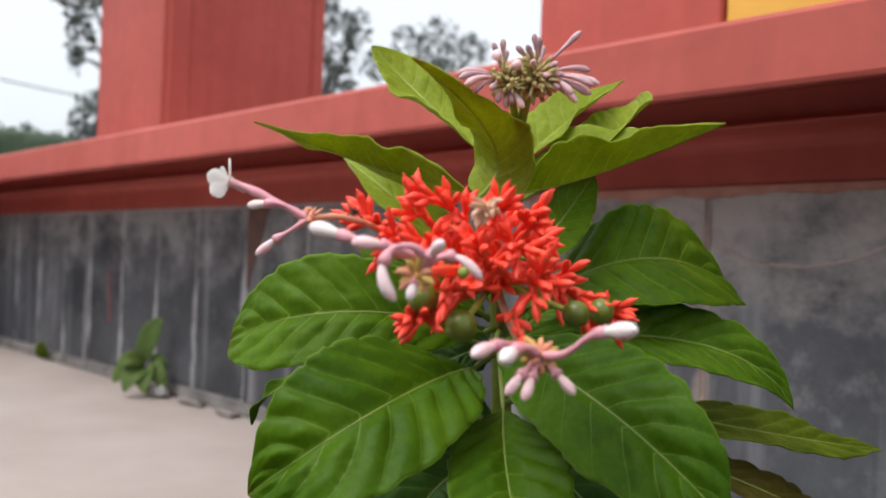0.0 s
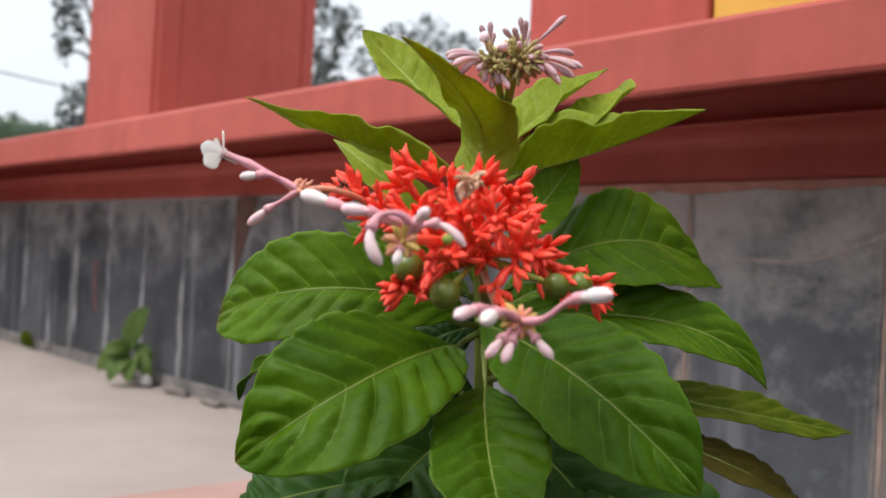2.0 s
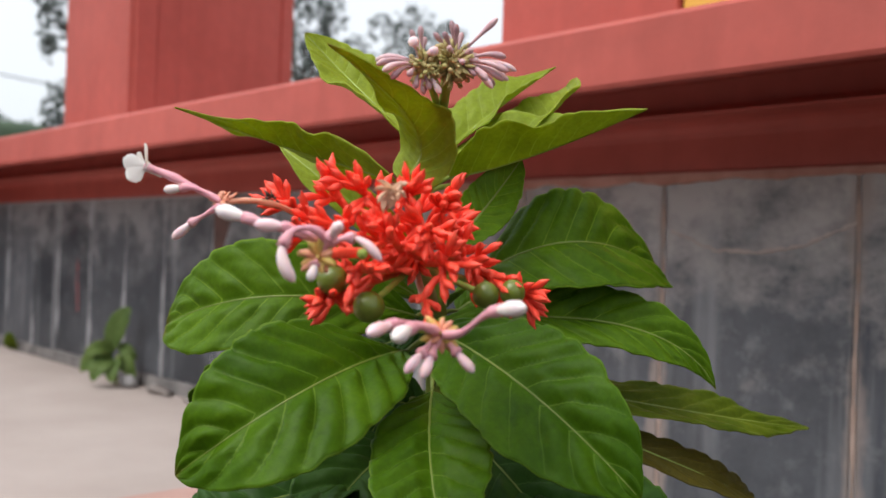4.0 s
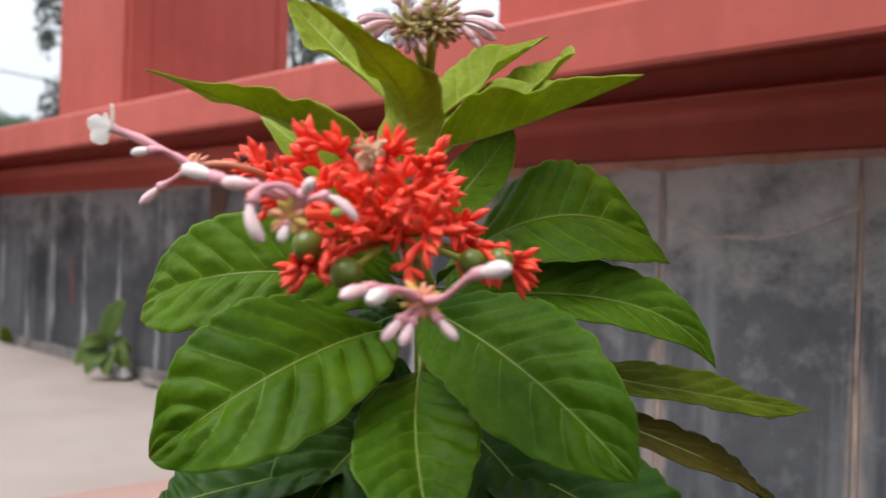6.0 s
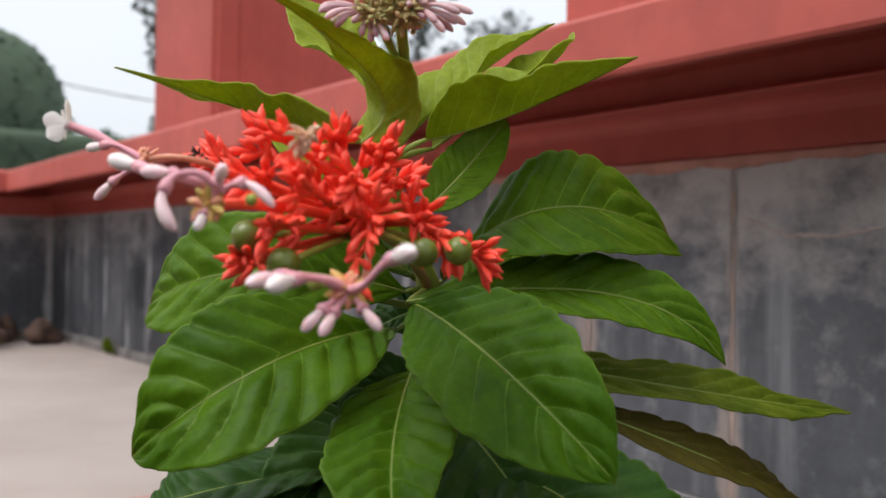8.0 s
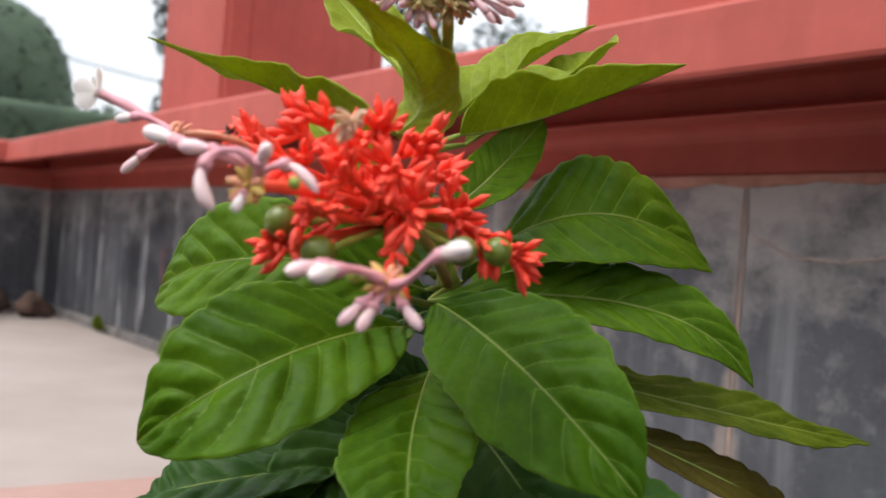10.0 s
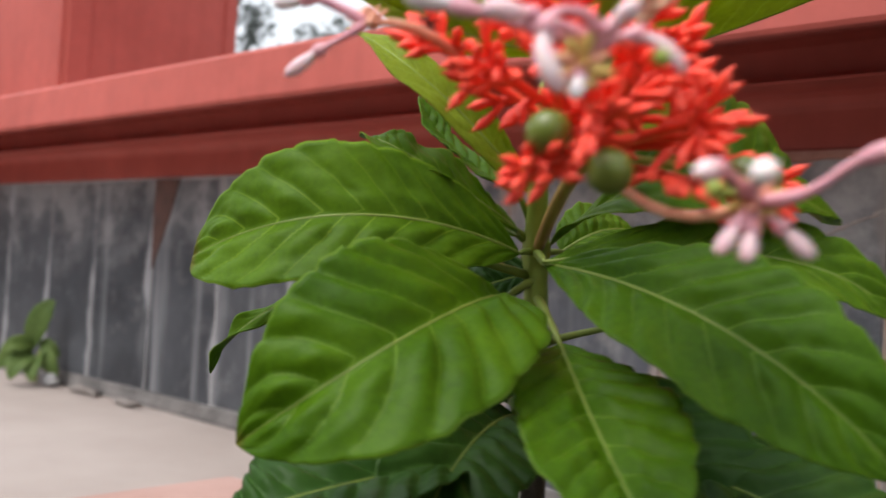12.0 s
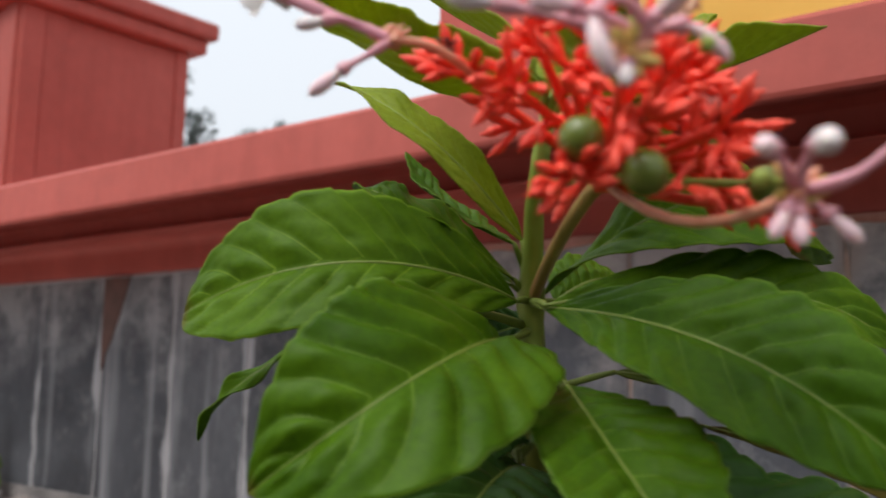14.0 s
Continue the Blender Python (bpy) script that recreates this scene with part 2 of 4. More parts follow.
OPEN_PETAL = petal_material()
WITHER = simple("withered_petal", (0.62, 0.36, 0.21), (0.90, 0.67, 0.50), 150.0, 0.7, 0.3, 0.0006)
DARK_WITHER = simple("charred_petal", (0.035, 0.018, 0.012), (0.12, 0.055, 0.03), 200.0, 0.8, 0.3, 0.0006)
# far-off haze is mixed into this leaf colour, greyer than the plain foliage
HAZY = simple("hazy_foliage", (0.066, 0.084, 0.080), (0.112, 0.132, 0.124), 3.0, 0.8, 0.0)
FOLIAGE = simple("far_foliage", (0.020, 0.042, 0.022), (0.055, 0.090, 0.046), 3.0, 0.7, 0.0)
BARK = simple("bark", (0.05, 0.04, 0.03), (0.11, 0.09, 0.07), 14.0, 0.9, 0.6, 0.01)
CABLE = simple("cable_rubber", (0.02, 0.02, 0.022), (0.04, 0.04, 0.045), 20.0, 0.6, 0.0)


# ---- builders ----
def part(name, me, material, parent=None, label=""):
    if isinstance(me, bmesh.types.BMesh):
        bm, me = me, bpy.data.meshes.new(name)
        bm.to_mesh(me)
        bm.free()
    me.materials.clear()
    me.materials.append(material)
    ob = new(name, me)
    if parent:
        ob.parent = parent
    if label:
        ob["label"] = label
    return ob


def thing(name, label, category, group="", kind=""):
    return tagged(new(name), label, category, group, kind)


def smooth(me):
    me.polygons.foreach_set("use_smooth", [True] * len(me.polygons))
    return me


def block(x0, x1, y0, y1, z0, z1, bev=0.004, seg=2):
    bm = bmesh.new()
    bmesh.ops.create_cube(bm, size=1.0, matrix=Matrix.LocRotScale(((x0 + x1) / 2, (y0 + y1) / 2, (z0 + z1) / 2), None, (x1 - x0, y1 - y0, z1 - z0)))
    if bev:
        bmesh.ops.bevel(bm, geom=bm.edges[:], offset=bev, segments=seg, profile=0.5, affect="EDGES")
    return bm


def sweep(profile, path, name):
    """A profile of (out, up) carried along a level path, mitred at its bends. out is to the left of the way."""
    pts = [Vector(p) for p in path]
    verts, faces = [], []
    for i, p in enumerate(pts):
        a = (pts[i] - pts[i - 1]).normalized() if i else None
        b = (pts[i + 1] - pts[i]).normalized() if i + 1 < len(pts) else None
        na = Vector((-a.y, a.x)) if a else None
        nb = Vector((-b.y, b.x)) if b else None
        n = (na + nb) / (1 + na.dot(nb)) if na and nb else (na or nb)
        verts += [(p.x + n.x * o, p.y + n.y * o, u) for o, u in profile]
    k = len(profile)
    for i in range(len(pts) - 1):
        for j in range(k):
            jj = (j + 1) % k
            faces.append((i * k + j, i * k + jj, (i + 1) * k + jj, (i + 1) * k + j))
    faces += [tuple(range(k)), tuple(range((len(pts) - 1) * k, len(pts) * k))]
    me = bpy.data.meshes.new(name)
    me.from_pydata(verts, [], faces)
    bm = bmesh.new()
    bm.from_mesh(me)
    bmesh.ops.recalc_face_normals(bm, faces=bm.faces)
    bm.to_mesh(me)
    bm.free()
    return me


def tube(points, radii, name="tube", sides=10, caps=True):
    """A round rod through points with its own radius at each of them."""
    pts = [Vector(p) for p in points]
    verts, faces = [], []
    ref = Vector((0.31, 0.17, 0.94))
    for i, p in enumerate(pts):
        t = (pts[min(i + 1, len(pts) - 1)] - pts[max(i - 1, 0)]).normalized()
        u = t.cross(ref).normalized()
        v = t.cross(u)
        for k in range(sides):
            a = 2 * math.pi * k / sides
            verts.append(p + (u * math.cos(a) + v * math.sin(a)) * radii[i])
    for i in range(len(pts) - 1):
        for k in range(sides):
            kk = (k + 1) % sides
            faces.append((i * sides + k, i * sides + kk, (i + 1) * sides + kk, (i + 1) * sides + k))
    if caps:
        faces += [tuple(reversed(range(sides))), tuple(range((len(pts) - 1) * sides, len(pts) * sides))]
    me = bpy.data.meshes.new(name)
    me.from_pydata(verts, [], faces)
    return smooth(me)


def bent(a, b, c, count=12):
    """Points on a curve that starts at a, passes b halfway and ends at c."""
    a, b, c = Vector(a), Vector(b), Vector(c)
    k = 2 * b - (a + c) / 2
    return [(1 - s) ** 2 * a + 2 * s * (1 - s) * k + s * s * c for s in [i / (count - 1) for i in range(count)]]


# ---- the ground and the walls ----
GROUND = 0.022


def ground_mesh():
    xs = [-400, -60, -20, -8] + [-4 + 0.2 * i for i in range(31)] + [3, 6, 20, 60, 400]
    ys = [-400, -60, -20, -8, -4] + [-3 + 0.2 * i for i in range(18)] + [0.8, 3, 8, 20, 60, 400]
    me = bpy.data.meshes.new("ground")
    verts = [(x, y, GROUND - 0.004 + (0.012 * noise.noise((x * 1.3, y * 1.3, 0.0)) - 0.006 if -4.5 < x < 2.5 and -3.2 < y < -0.1 else 0.0)) for y in ys for x in xs]
    w = len(xs)
    faces = [(j * w + i, j * w + i + 1, (j + 1) * w + i + 1, (j + 1) * w + i) for j in range(len(ys) - 1) for i in range(w - 1)]
    me.from_pydata(verts, [], faces)
    return smooth(me)


ground = tagged(part("ground", ground_mesh(), CONCRETE), "pale sandy worn concrete yard at the foot of the wall", "ground", kind="structure")

CORNER = -2.68
TILE_TOP = 0.380
RUN = [(1.8, 0.0), (CORNER, 0.0), (CORNER, -3.4)]
wall_back = tagged(part("wall_back", sweep([(0.0065, -0.2), (0.0065, TILE_TOP + 0.002), (-0.46, TILE_TOP + 0.002), (-0.46, -0.2)], RUN, "wall_back"), MORTAR), "low rendered plinth wall behind dark slate tiles", "wall", kind="structure")
skirting = tagged(part("skirting", sweep([(0.001, -0.1), (0.014, -0.1), (0.014, GROUND + 0.002), (0.0115, GROUND + 0.010), (0.0098, GROUND + 0.018), (0.001, GROUND + 0.020)], RUN, "skirting"), simple("dark_cement", (0.10, 0.092, 0.088), (0.24, 0.22, 0.21), 17.0, 0.9, 0.7, 0.006)), "rough grey cement strip at the foot of the tiles", "skirting", kind="structure")


def tile_mesh(w, h, material=None):
    me = bpy.data.meshes.new("tile")
    block(-w / 2, w / 2, -0.004, 0.004, -h / 2, h / 2, 0.0016, 1).to_mesh(me)
    me.materials.append(material or SLATE)
    return me


TILE_H = TILE_TOP - GROUND - 0.022
# the upright joints of the long wall; the last tiles take the plaster-washed, brightened slate
JOINTS = [-2.500, -2.323, -2.141, -1.965, -1.811, -1.633, -1.462, -1.293, -1.106, -0.921, -0.750, -0.562, -0.376, -0.181, 0.0215, 0.223, 0.425, 0.627, 0.829, 1.031, 1.233, 1.435]
dice = random.Random(5)


def lay_tile(me, x, y, turn):
    ob = new("tile", me)
    ob.parent = wall_back
    ob.matrix_local = pose(x, y, GROUND + 0.020 + TILE_H / 2 + dice.uniform(-0.0015, 0.0015), dice.uniform(-0.25, 0.25), dice.uniform(-0.3, 0.3), turn + dice.uniform(-0.4, 0.4))


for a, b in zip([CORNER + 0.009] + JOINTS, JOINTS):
    lay_tile(tile_mesh(b - a - 0.0045, TILE_H, BRIGHT_DUSTY if b > -0.4 else SLATE), (a + b) / 2, -0.0045, 0)
TILE = tile_mesh(0.174, TILE_H)
for k in range(18):
    lay_tile(TILE, CORNER + 0.0045, -0.11 - 0.18 * k, 90)
# the hollow behind the lip is invented, to darken the ledge's underside
LEDGE = [(-0.46, 0.383), (0.004, 0.383), (0.006, 0.386), (0.006, 0.418), (0.0075, 0.424), (0.012, 0.429), (0.019, 0.4325), (0.030, 0.4340), (0.044, 0.4342), (0.055, 0.4332), (0.062, 0.4330), (0.064, 0.4345), (0.060, 0.4372), (0.030, 0.4390), (0.026, 0.4460), (0.028, 0.470), (0.040, 0.476), (0.150, 0.476), (0.164, 0.466), (0.170, 0.4425), (0.175, 0.4418), (0.1785, 0.4432), (0.180, 0.447), (0.177, 0.498), (0.172, 0.503), (0.163, 0.505), (-0.46, 0.508)]
ledge = tagged(part("ledge", sweep(LEDGE, RUN, "ledge"), RED), "brick-red painted moulded ledge over the tiled plinth", "ledge", kind="structure")


def pillar(x0, x1, y0, y1, z1, label, panelled=True):
    ob = thing("pillar", label, "pillar", group="red pillars on the ledge")
    part("shaft", block(x0, x1, y0, y1, 0.5085, z1, 0.006), RED, ob)
    # raised flat borders on the sides that face the yard
    if panelled:
        part("panel_frame", block(x1 - 0.06, x1 - 0.005, y0 - 0.005, y0 + 0.004, 0.511, z1, 0.003), RED, ob)
        for a, b, proud in ((y0 + 0.004, y0 + 0.052, 0.0065), (y0 + 0.0525, y0 + 0.10, 0.0035), (y1 - 0.035, y1 - 0.004, 0.004)):
            part("panel_frame", block(x1 - 0.004, x1 + proud, a, b, 0.511, z1, 0.003), RED, ob)
    cap = part("cap", block(x0 - 0.03, x1 + 0.03, y0 - 0.03, y1 + 0.03, z1, z1 + 0.035, 0.008), RED, ob)
    part("cap_slab", block(x0 - 0.048, x1 + 0.048, y0 - 0.048, y1 + 0.048, z1 + 0.035, z1 + 0.075, 0.008), RED, cap)
    return ob


pillar(-1.925, -1.555, 0.035, 0.435, 0.955, "square brick-red pillar with panelled sides and moulded cap")
pillar(-0.470, -0.203, 0.035, 0.435, 1.3, "square brick-red pillar beside a yellow panel on the ledge", False)
yellow = tagged(part("wall_yellow", block(-0.20, 1.7, 0.040, 0.40, 0.5085, 1.3, 0.004), YELLOW), "ochre-yellow painted parapet panel on the red ledge", "wall", kind="structure")

# unseen wall behind the eye, added to keep low sky light off the ledge
wall_skyblock = tagged(part("wall_skyblock", block(-16, 14, -6.4, -6.0, -0.1, 1.9, 0.01), simple("grey_render", (0.10, 0.095, 0.085), (0.17, 0.16, 0.145), 1.5, 0.9, 0.3, 0.004)), "plain dark grey unseen wall, added to block low sky light", "wall", kind="structure")

kerb = tagged(part("kerb", block(-0.338, -0.19, -9.0, -0.38, -0.05, 0.095, 0.012, 3), KERB), "faded red painted concrete kerb of the plant bed", "kerb", kind="structure")
# the bed's reach and dark tone are made up, to cut light bounced upward
bed = tagged(part("bed", block(-0.19, 9.0, -9.0, -0.016, -0.05, 0.040, 0.01), SOIL), "mostly unseen dark soil of the plant bed, added to cut bounced light", "soil", kind="structure")

# ---- the flowering plant ----
NODE = Vector((0.0880, -0.5786, 0.2675))
RIGHT, TOWARD = Vector((0.644, 0.765, 0)), Vector((0.765, -0.644, 0))


def at(a, b, c):
    """A place by how far it lies along the wall's slant, out into the yard, and above the main leaf node."""
    return NODE + RIGHT * a + TOWARD * b + Vector((0, 0, c))


def dirn(a, b, c):
    return (RIGHT * a + TOWARD * b + Vector((0, 0, c))).normalized()


def blade(name, base, mid, tip, width, normal, fold=12, wave=0.0, quilt=0.0033, blunt=0.75, lead=0.62, veins=9.5, ragged=1.0, seed=0, rows=96, cols=30):
    """A leaf blade as a thin closed sheet: a curved midrib, a fold along it, swellings between side veins, a wavy rim."""
    rnd = random.Random(seed)
    axis = bent(base, mid, tip, rows + 1)
    hint = Vector(normal).normalized()
    peak = max((i / 100) ** lead * (1 - i / 100) ** blunt for i in range(101))
    ph = [rnd.uniform(0, 6.28) for _ in range(4)]
    top, bot, uvs, lines = [], [], [], []
    for i, p in enumerate(axis):
        s = i / rows
        t = (axis[min(i + 1, rows)] - axis[max(i - 1, 0)]).normalized()
        n = (hint - t * hint.dot(t)).normalized()
        b = t.cross(n)
        half = width / 2 * max(s ** lead * (1 - s) ** blunt / peak, 0.012)
        for j in range(cols + 1):
            v = 2 * j / cols - 1
            av = abs(v)
            f = radians(fold)
            k_side = 5.0 if v > 0 else 0.0
            rim = 1 + 0.07 * noise.noise((s * 7, ph[0], k_side)) + ragged * (0.05 * noise.noise((s * 19, ph[0], k_side)) + 0.022 * noise.noise((s * 50, ph[0], k_side)))
            side = half * v * math.cos(f) * rim
            up = half * av * math.sin(f)
            run = (s + 0.018 * math.sin(s * 11 + ph[3] + (2.0 if v > 0 else 0))) * veins - 0.42 * av ** 1.06 * 3.5 * veins / 8.0 + (0.45 if v > 0 else 0) + 4
            cell = run % 1.0
            bulge = max(0.0, math.sin(math.pi * cell ** 0.8)) ** 0.6
            patch = 0.92 + 0.45 * noise.noise((math.floor(run) * 3.7, ph[1] + (9 if v > 0 else 0), av * 2.2))
            up += 0.0007 * noise.noise((run * 2.3, av * 5.5, ph[2])) * min(1, half / 0.016) * min(1, av * 5)
            up += 0.0022 * noise.noise((s * 3.1, v * 1.2, ph[3])) * av * min(1, half / 0.016)
            up += quilt * patch * bulge * min(1, half / 0.016) * (1 - 0.45 * av) * min(1, av * 4)
            side *= 1 + 0.035 * bulge * av ** 6
            up += wave * av ** 2 * (math.sin(s * 13 + ph[1] + (1.7 if v > 0 else 0)) + 0.35 * math.sin(s * 27 + ph[2])) * math.sin(math.pi * s)
            q = p + b * side + n * up
            top.append(q)
            bot.append(q - n * 0.0005)
            uvs.append((v / 2 + 0.5, s))
            lines.append((run, av))
    k = cols + 1
    verts = top + bot
    off = len(top)
    faces = []
    for i in range(rows):
        for j in range(cols):
            a, b_, c, d = i * k + j, i * k + j + 1, (i + 1) * k + j + 1, (i + 1) * k + j
            faces.append((a, b_, c, d))
            faces.append((d + off, c + off, b_ + off, a + off))
    for i in range(rows):
        faces.append((i * k, (i + 1) * k, (i + 1) * k + off, i * k + off))
        faces.append((i * k + cols + off, (i + 1) * k + cols + off, (i + 1) * k + cols, i * k + cols))
    me = bpy.data.meshes.new(name)
    me.from_pydata(verts, [], faces)
    layer = me.uv_layers.new(name="blade")
    flat = np.array(uvs + uvs, dtype=np.float32)
    idx = np.empty(len(me.loops), dtype=np.int32)
    me.loops.foreach_get("vertex_index", idx)
    layer.data.foreach_set("uv", flat[idx].ravel())
    layer = me.uv_layers.new(name="veins")
    flat = np.array(lines + lines, dtype=np.float32)
    layer.data.foreach_set("uv", flat[idx].ravel())
    return smooth(me), axis


plant = thing("flowering_plant", "leafy green plant with coral-red flower head and pink buds", "plant")


def leaf(base, mid, tip, width, normal, material=LEAF, stalk=None, label="", **more):
    me, axis = blade("leaf", base, mid, tip, width, normal, **more)
    ob = part("leaf", me, material, plant, label)
    line = axis[:-2]
    thick = [0.00054 * (1 - 0.85 * i / len(line)) + 0.0001 for i in range(len(line))]
    rib = YOUNG_RIB if material == YOUNG else RIB
    part("midrib", tube(line, thick, "midrib", 8), rib, ob)
    if stalk is not None:
        part("petiole", tube(bent(stalk, (Vector(stalk) + Vector(base)) / 2 + Vector((0, 0, 0.0006)), base, 8), [0.0017, 0.0016, 0.0015, 0.0013, 0.0012, 0.0012, 0.0010, 0.0008], "petiole", 8), rib, ob)
    return ob


N0 = at(0.009, -0.0175, 0.002)
# lower whorl, nearest to the yard first
leaf(at(-0.0031, -0.006, -0.0141), at(-0.0362, 0.0638, -0.0198), at(-0.0842, 0.0688, -0.0526), 0.0585, dirn(-0.060, 0.840, 0.540), quilt=0.0042, stalk=at(0.008, -0.015, -0.008), fold=8, lead=1.18, blunt=0.84, seed=1)
leaf(at(0.0002, -0.003, 0.0013), at(-0.0569, 0.0207, 0.0093), at(-0.1077, -0.0092, -0.0061), 0.0475, dirn(0.22, 0.86, 0.46), material=LIT_MELLOW, quilt=0.0026, stalk=at(0.009, -0.0175, 0.002), fold=8, lead=0.78, blunt=0.52, seed=2)
leaf(at(0.007, 0.0308, -0.0258), at(0.0057, 0.082, -0.0454), at(0.0116, 0.1164, -0.0675), 0.0425, dirn(-0.146, 0.384, 0.912), stalk=at(0.009, -0.010, -0.014), fold=12, lead=0.99, blunt=0.96, seed=3)
leaf(at(0.0044, 0.0142, -0.0021), at(0.0365, 0.0774, -0.0162), at(0.0734, 0.1033, -0.0491), 0.0477, dirn(-0.409, 0.555, 0.724), stalk=at(0.009, -0.0175, 0.002), fold=8, lead=1.04, blunt=0.86, seed=4)
leaf(at(0.0145, -0.02, 0.0054), at(0.0553, 0.0265, 0.0342), at(0.1086, -0.0165, 0.0238), 0.051, dirn(0.215, 0.745, 0.63), material=LIT_MELLOW, quilt=0.0028, stalk=at(0.009, -0.0175, 0.002), fold=8, lead=0.86, blunt=0.5, seed=5)
leaf(at(0.0035, 0.02, -0.0015), at(0.0796, 0.0339, 0.0029), at(0.1206, 0.0321, -0.022), 0.03, dirn(0.066, 0.741, 0.668), material=LIT_MELLOW, stalk=at(0.009, -0.0175, 0.002), fold=10, lead=0.93, blunt=1.12, seed=6)
leaf(at(0.0304, 0.0082, -0.0215), at(0.1206, 0.0144, -0.0348), at(0.1912, -0.0423, -0.0494), 0.0260, dirn(0.079, 0.519, 0.851), material=OLD, stalk=at(0.010, -0.012, -0.030), fold=6, wave=0.002, lead=0.61, blunt=0.95, ragged=3.6, seed=7)
leaf(at(0.06, 0.0107, -0.0384), at(0.1273, 0.0179, -0.0625), at(0.1775, -0.0597, -0.0957), 0.0225, dirn(0.134, 0.579, 0.804), material=DRY, stalk=at(0.011, -0.010, -0.045), fold=10, wave=0.001, lead=0.78, blunt=0.73, ragged=1.8, seed=8, label="dull olive-brown ageing leaf")
# behind and below
leaf(at(0.0044, -0.0137, 0.0236), at(-0.0342, 0.0097, 0.0527), at(-0.0624, -0.0137, 0.0744), 0.0193, dirn(0.499, 0.799, 0.336), material=YOUNG, quilt=0.0012, ragged=0.6, stalk=at(0.008, -0.013, 0.008), fold=14, wave=0.0015, lead=0.6, blunt=0.83, seed=9)
leaf(at(0.0004, -0.0092, 0.0093), at(-0.0363, 0, 0.0298), at(-0.0541, -0.0085, 0.0369), 0.024, dirn(0.204, 0.507, 0.838), material=LIT_MELLOW, quilt=0.0018, stalk=at(0.009, -0.0175, 0.002), fold=10, wave=0.002, lead=0.63, blunt=0.75, seed=10)
leaf(at(-0.0141, 0.0158, -0.0646), at(-0.068, 0.05, -0.0696), at(-0.093, 0.04, -0.083), 0.0486, dirn(-0.08, 0.3, 0.95), material=SHADED_BLUE, stalk=at(0, 0, -0.055), fold=8, lead=0.63, blunt=0.74, seed=11)
leaf(at(0.0329, 0.0178, -0.0621), at(0.0725, 0.0679, -0.0707), at(0.1064, 0.0672, -0.1069), 0.0549, dirn(-0.024, 0.518, 0.855), material=SHADED_BLUE, stalk=at(0, 0, -0.06), fold=8, lead=0.65, blunt=0.74, seed=12)
leaf(at(-0.0373, 0.0007, 0.0017), at(-0.0854, -0.0216, -0.0254), at(-0.1034, -0.0467, -0.0487), 0.0075, dirn(0.1, 0.6, 0.8), material=LIT_MELLOW, quilt=0.0012, ragged=0.6, stalk=at(0.006, -0.016, -0.006), fold=20, wave=0.0022, lead=0.62, blunt=0.75, seed=13)
leaf(at(-0.01, 0.03, -0.075), at(-0.02, 0.07, -0.085), at(-0.03, 0.11, -0.12), 0.05, dirn(0.0, 0.4, 0.9), material=SHADED_BLUE, stalk=at(0, 0, -0.075), fold=8, seed=14)
leaf(at(0.012, 0, -0.040), at(0.044, 0.048, -0.064), at(0.074, 0.080, -0.106), 0.054, dirn(-0.1, 0.55, 0.83), material=SHADED_BLUE, stalk=at(0, 0, -0.05), fold=8, seed=15)
leaf(at(-0.01, -0.01, -0.045), at(-0.03, -0.05, -0.050), at(-0.05, -0.09, -0.08), 0.05, dirn(0.0, -0.3, 0.9), material=SHADED_BLUE, stalk=at(0, 0, -0.045), fold=8, seed=16)

leaf(at(0.0, -0.02, -0.050), at(0.03, -0.045, -0.065), at(0.06, -0.075, -0.10), 0.062, dirn(0.0, 0.5, 0.86), material=SHADED_BLUE, stalk=at(0, 0, -0.04), fold=8, seed=17)
leaf(at(-0.005, -0.01, -0.070), at(-0.015, -0.03, -0.085), at(-0.03, -0.06, -0.13), 0.060, dirn(0.0, 0.6, 0.8), material=SHADED_BLUE, stalk=at(0, 0, -0.065), fold=8, seed=18)
leaf(at(0.01, 0.02, -0.085), at(0.02, 0.05, -0.095), at(0.03, 0.09, -0.13), 0.060, dirn(0.0, 0.4, 0.9), material=SHADED_BLUE, stalk=at(0, 0, -0.085), fold=8, seed=19)
leaf(at(0.0, -0.003, -0.040), at(-0.009, 0.0, -0.0375), at(-0.021, 0.012, -0.055), 0.030, dirn(0.0, 0.7, 0.7), material=SHADED_BLUE, stalk=at(0, 0, -0.034), fold=8, seed=20)
leaf(at(0.0, 0.004, -0.052), at(-0.020, 0.030, -0.060), at(-0.040, 0.060, -0.085), 0.048, dirn(0.0, 0.5, 0.86), material=SHADED_BLUE, stalk=at(0, 0, -0.048), fold=8, seed=28)
leaf(at(-0.0007, -0.0048, 0.0209), at(-0.0215, -0.0286, 0.038), at(-0.0334, -0.0405, 0.0584), 0.0183, dirn(0.44, 0.466, 0.768), stalk=at(0.007, -0.013, 0.008), fold=10, wave=0.001, seed=29)
leaf(at(0.0009, -0.0131, 0.0074), at(-0.0238, -0.0387, 0.0224), at(-0.0323, -0.0537, 0.0269), 0.0225, dirn(0.06, 0.475, 0.878), stalk=at(0.008, -0.016, 0.003), fold=10, wave=0.001, seed=30)
leaf(at(0.0190, -0.020, 0.0030), at(0.0380, -0.030, 0.0125), at(0.0560, -0.046, 0.0120), 0.0280, dirn(0.0, 0.62, 0.78), material=LIT_MELLOW, quilt=0.002, stalk=at(0.010, -0.0175, 0.001), fold=10, wave=0.001, seed=31)

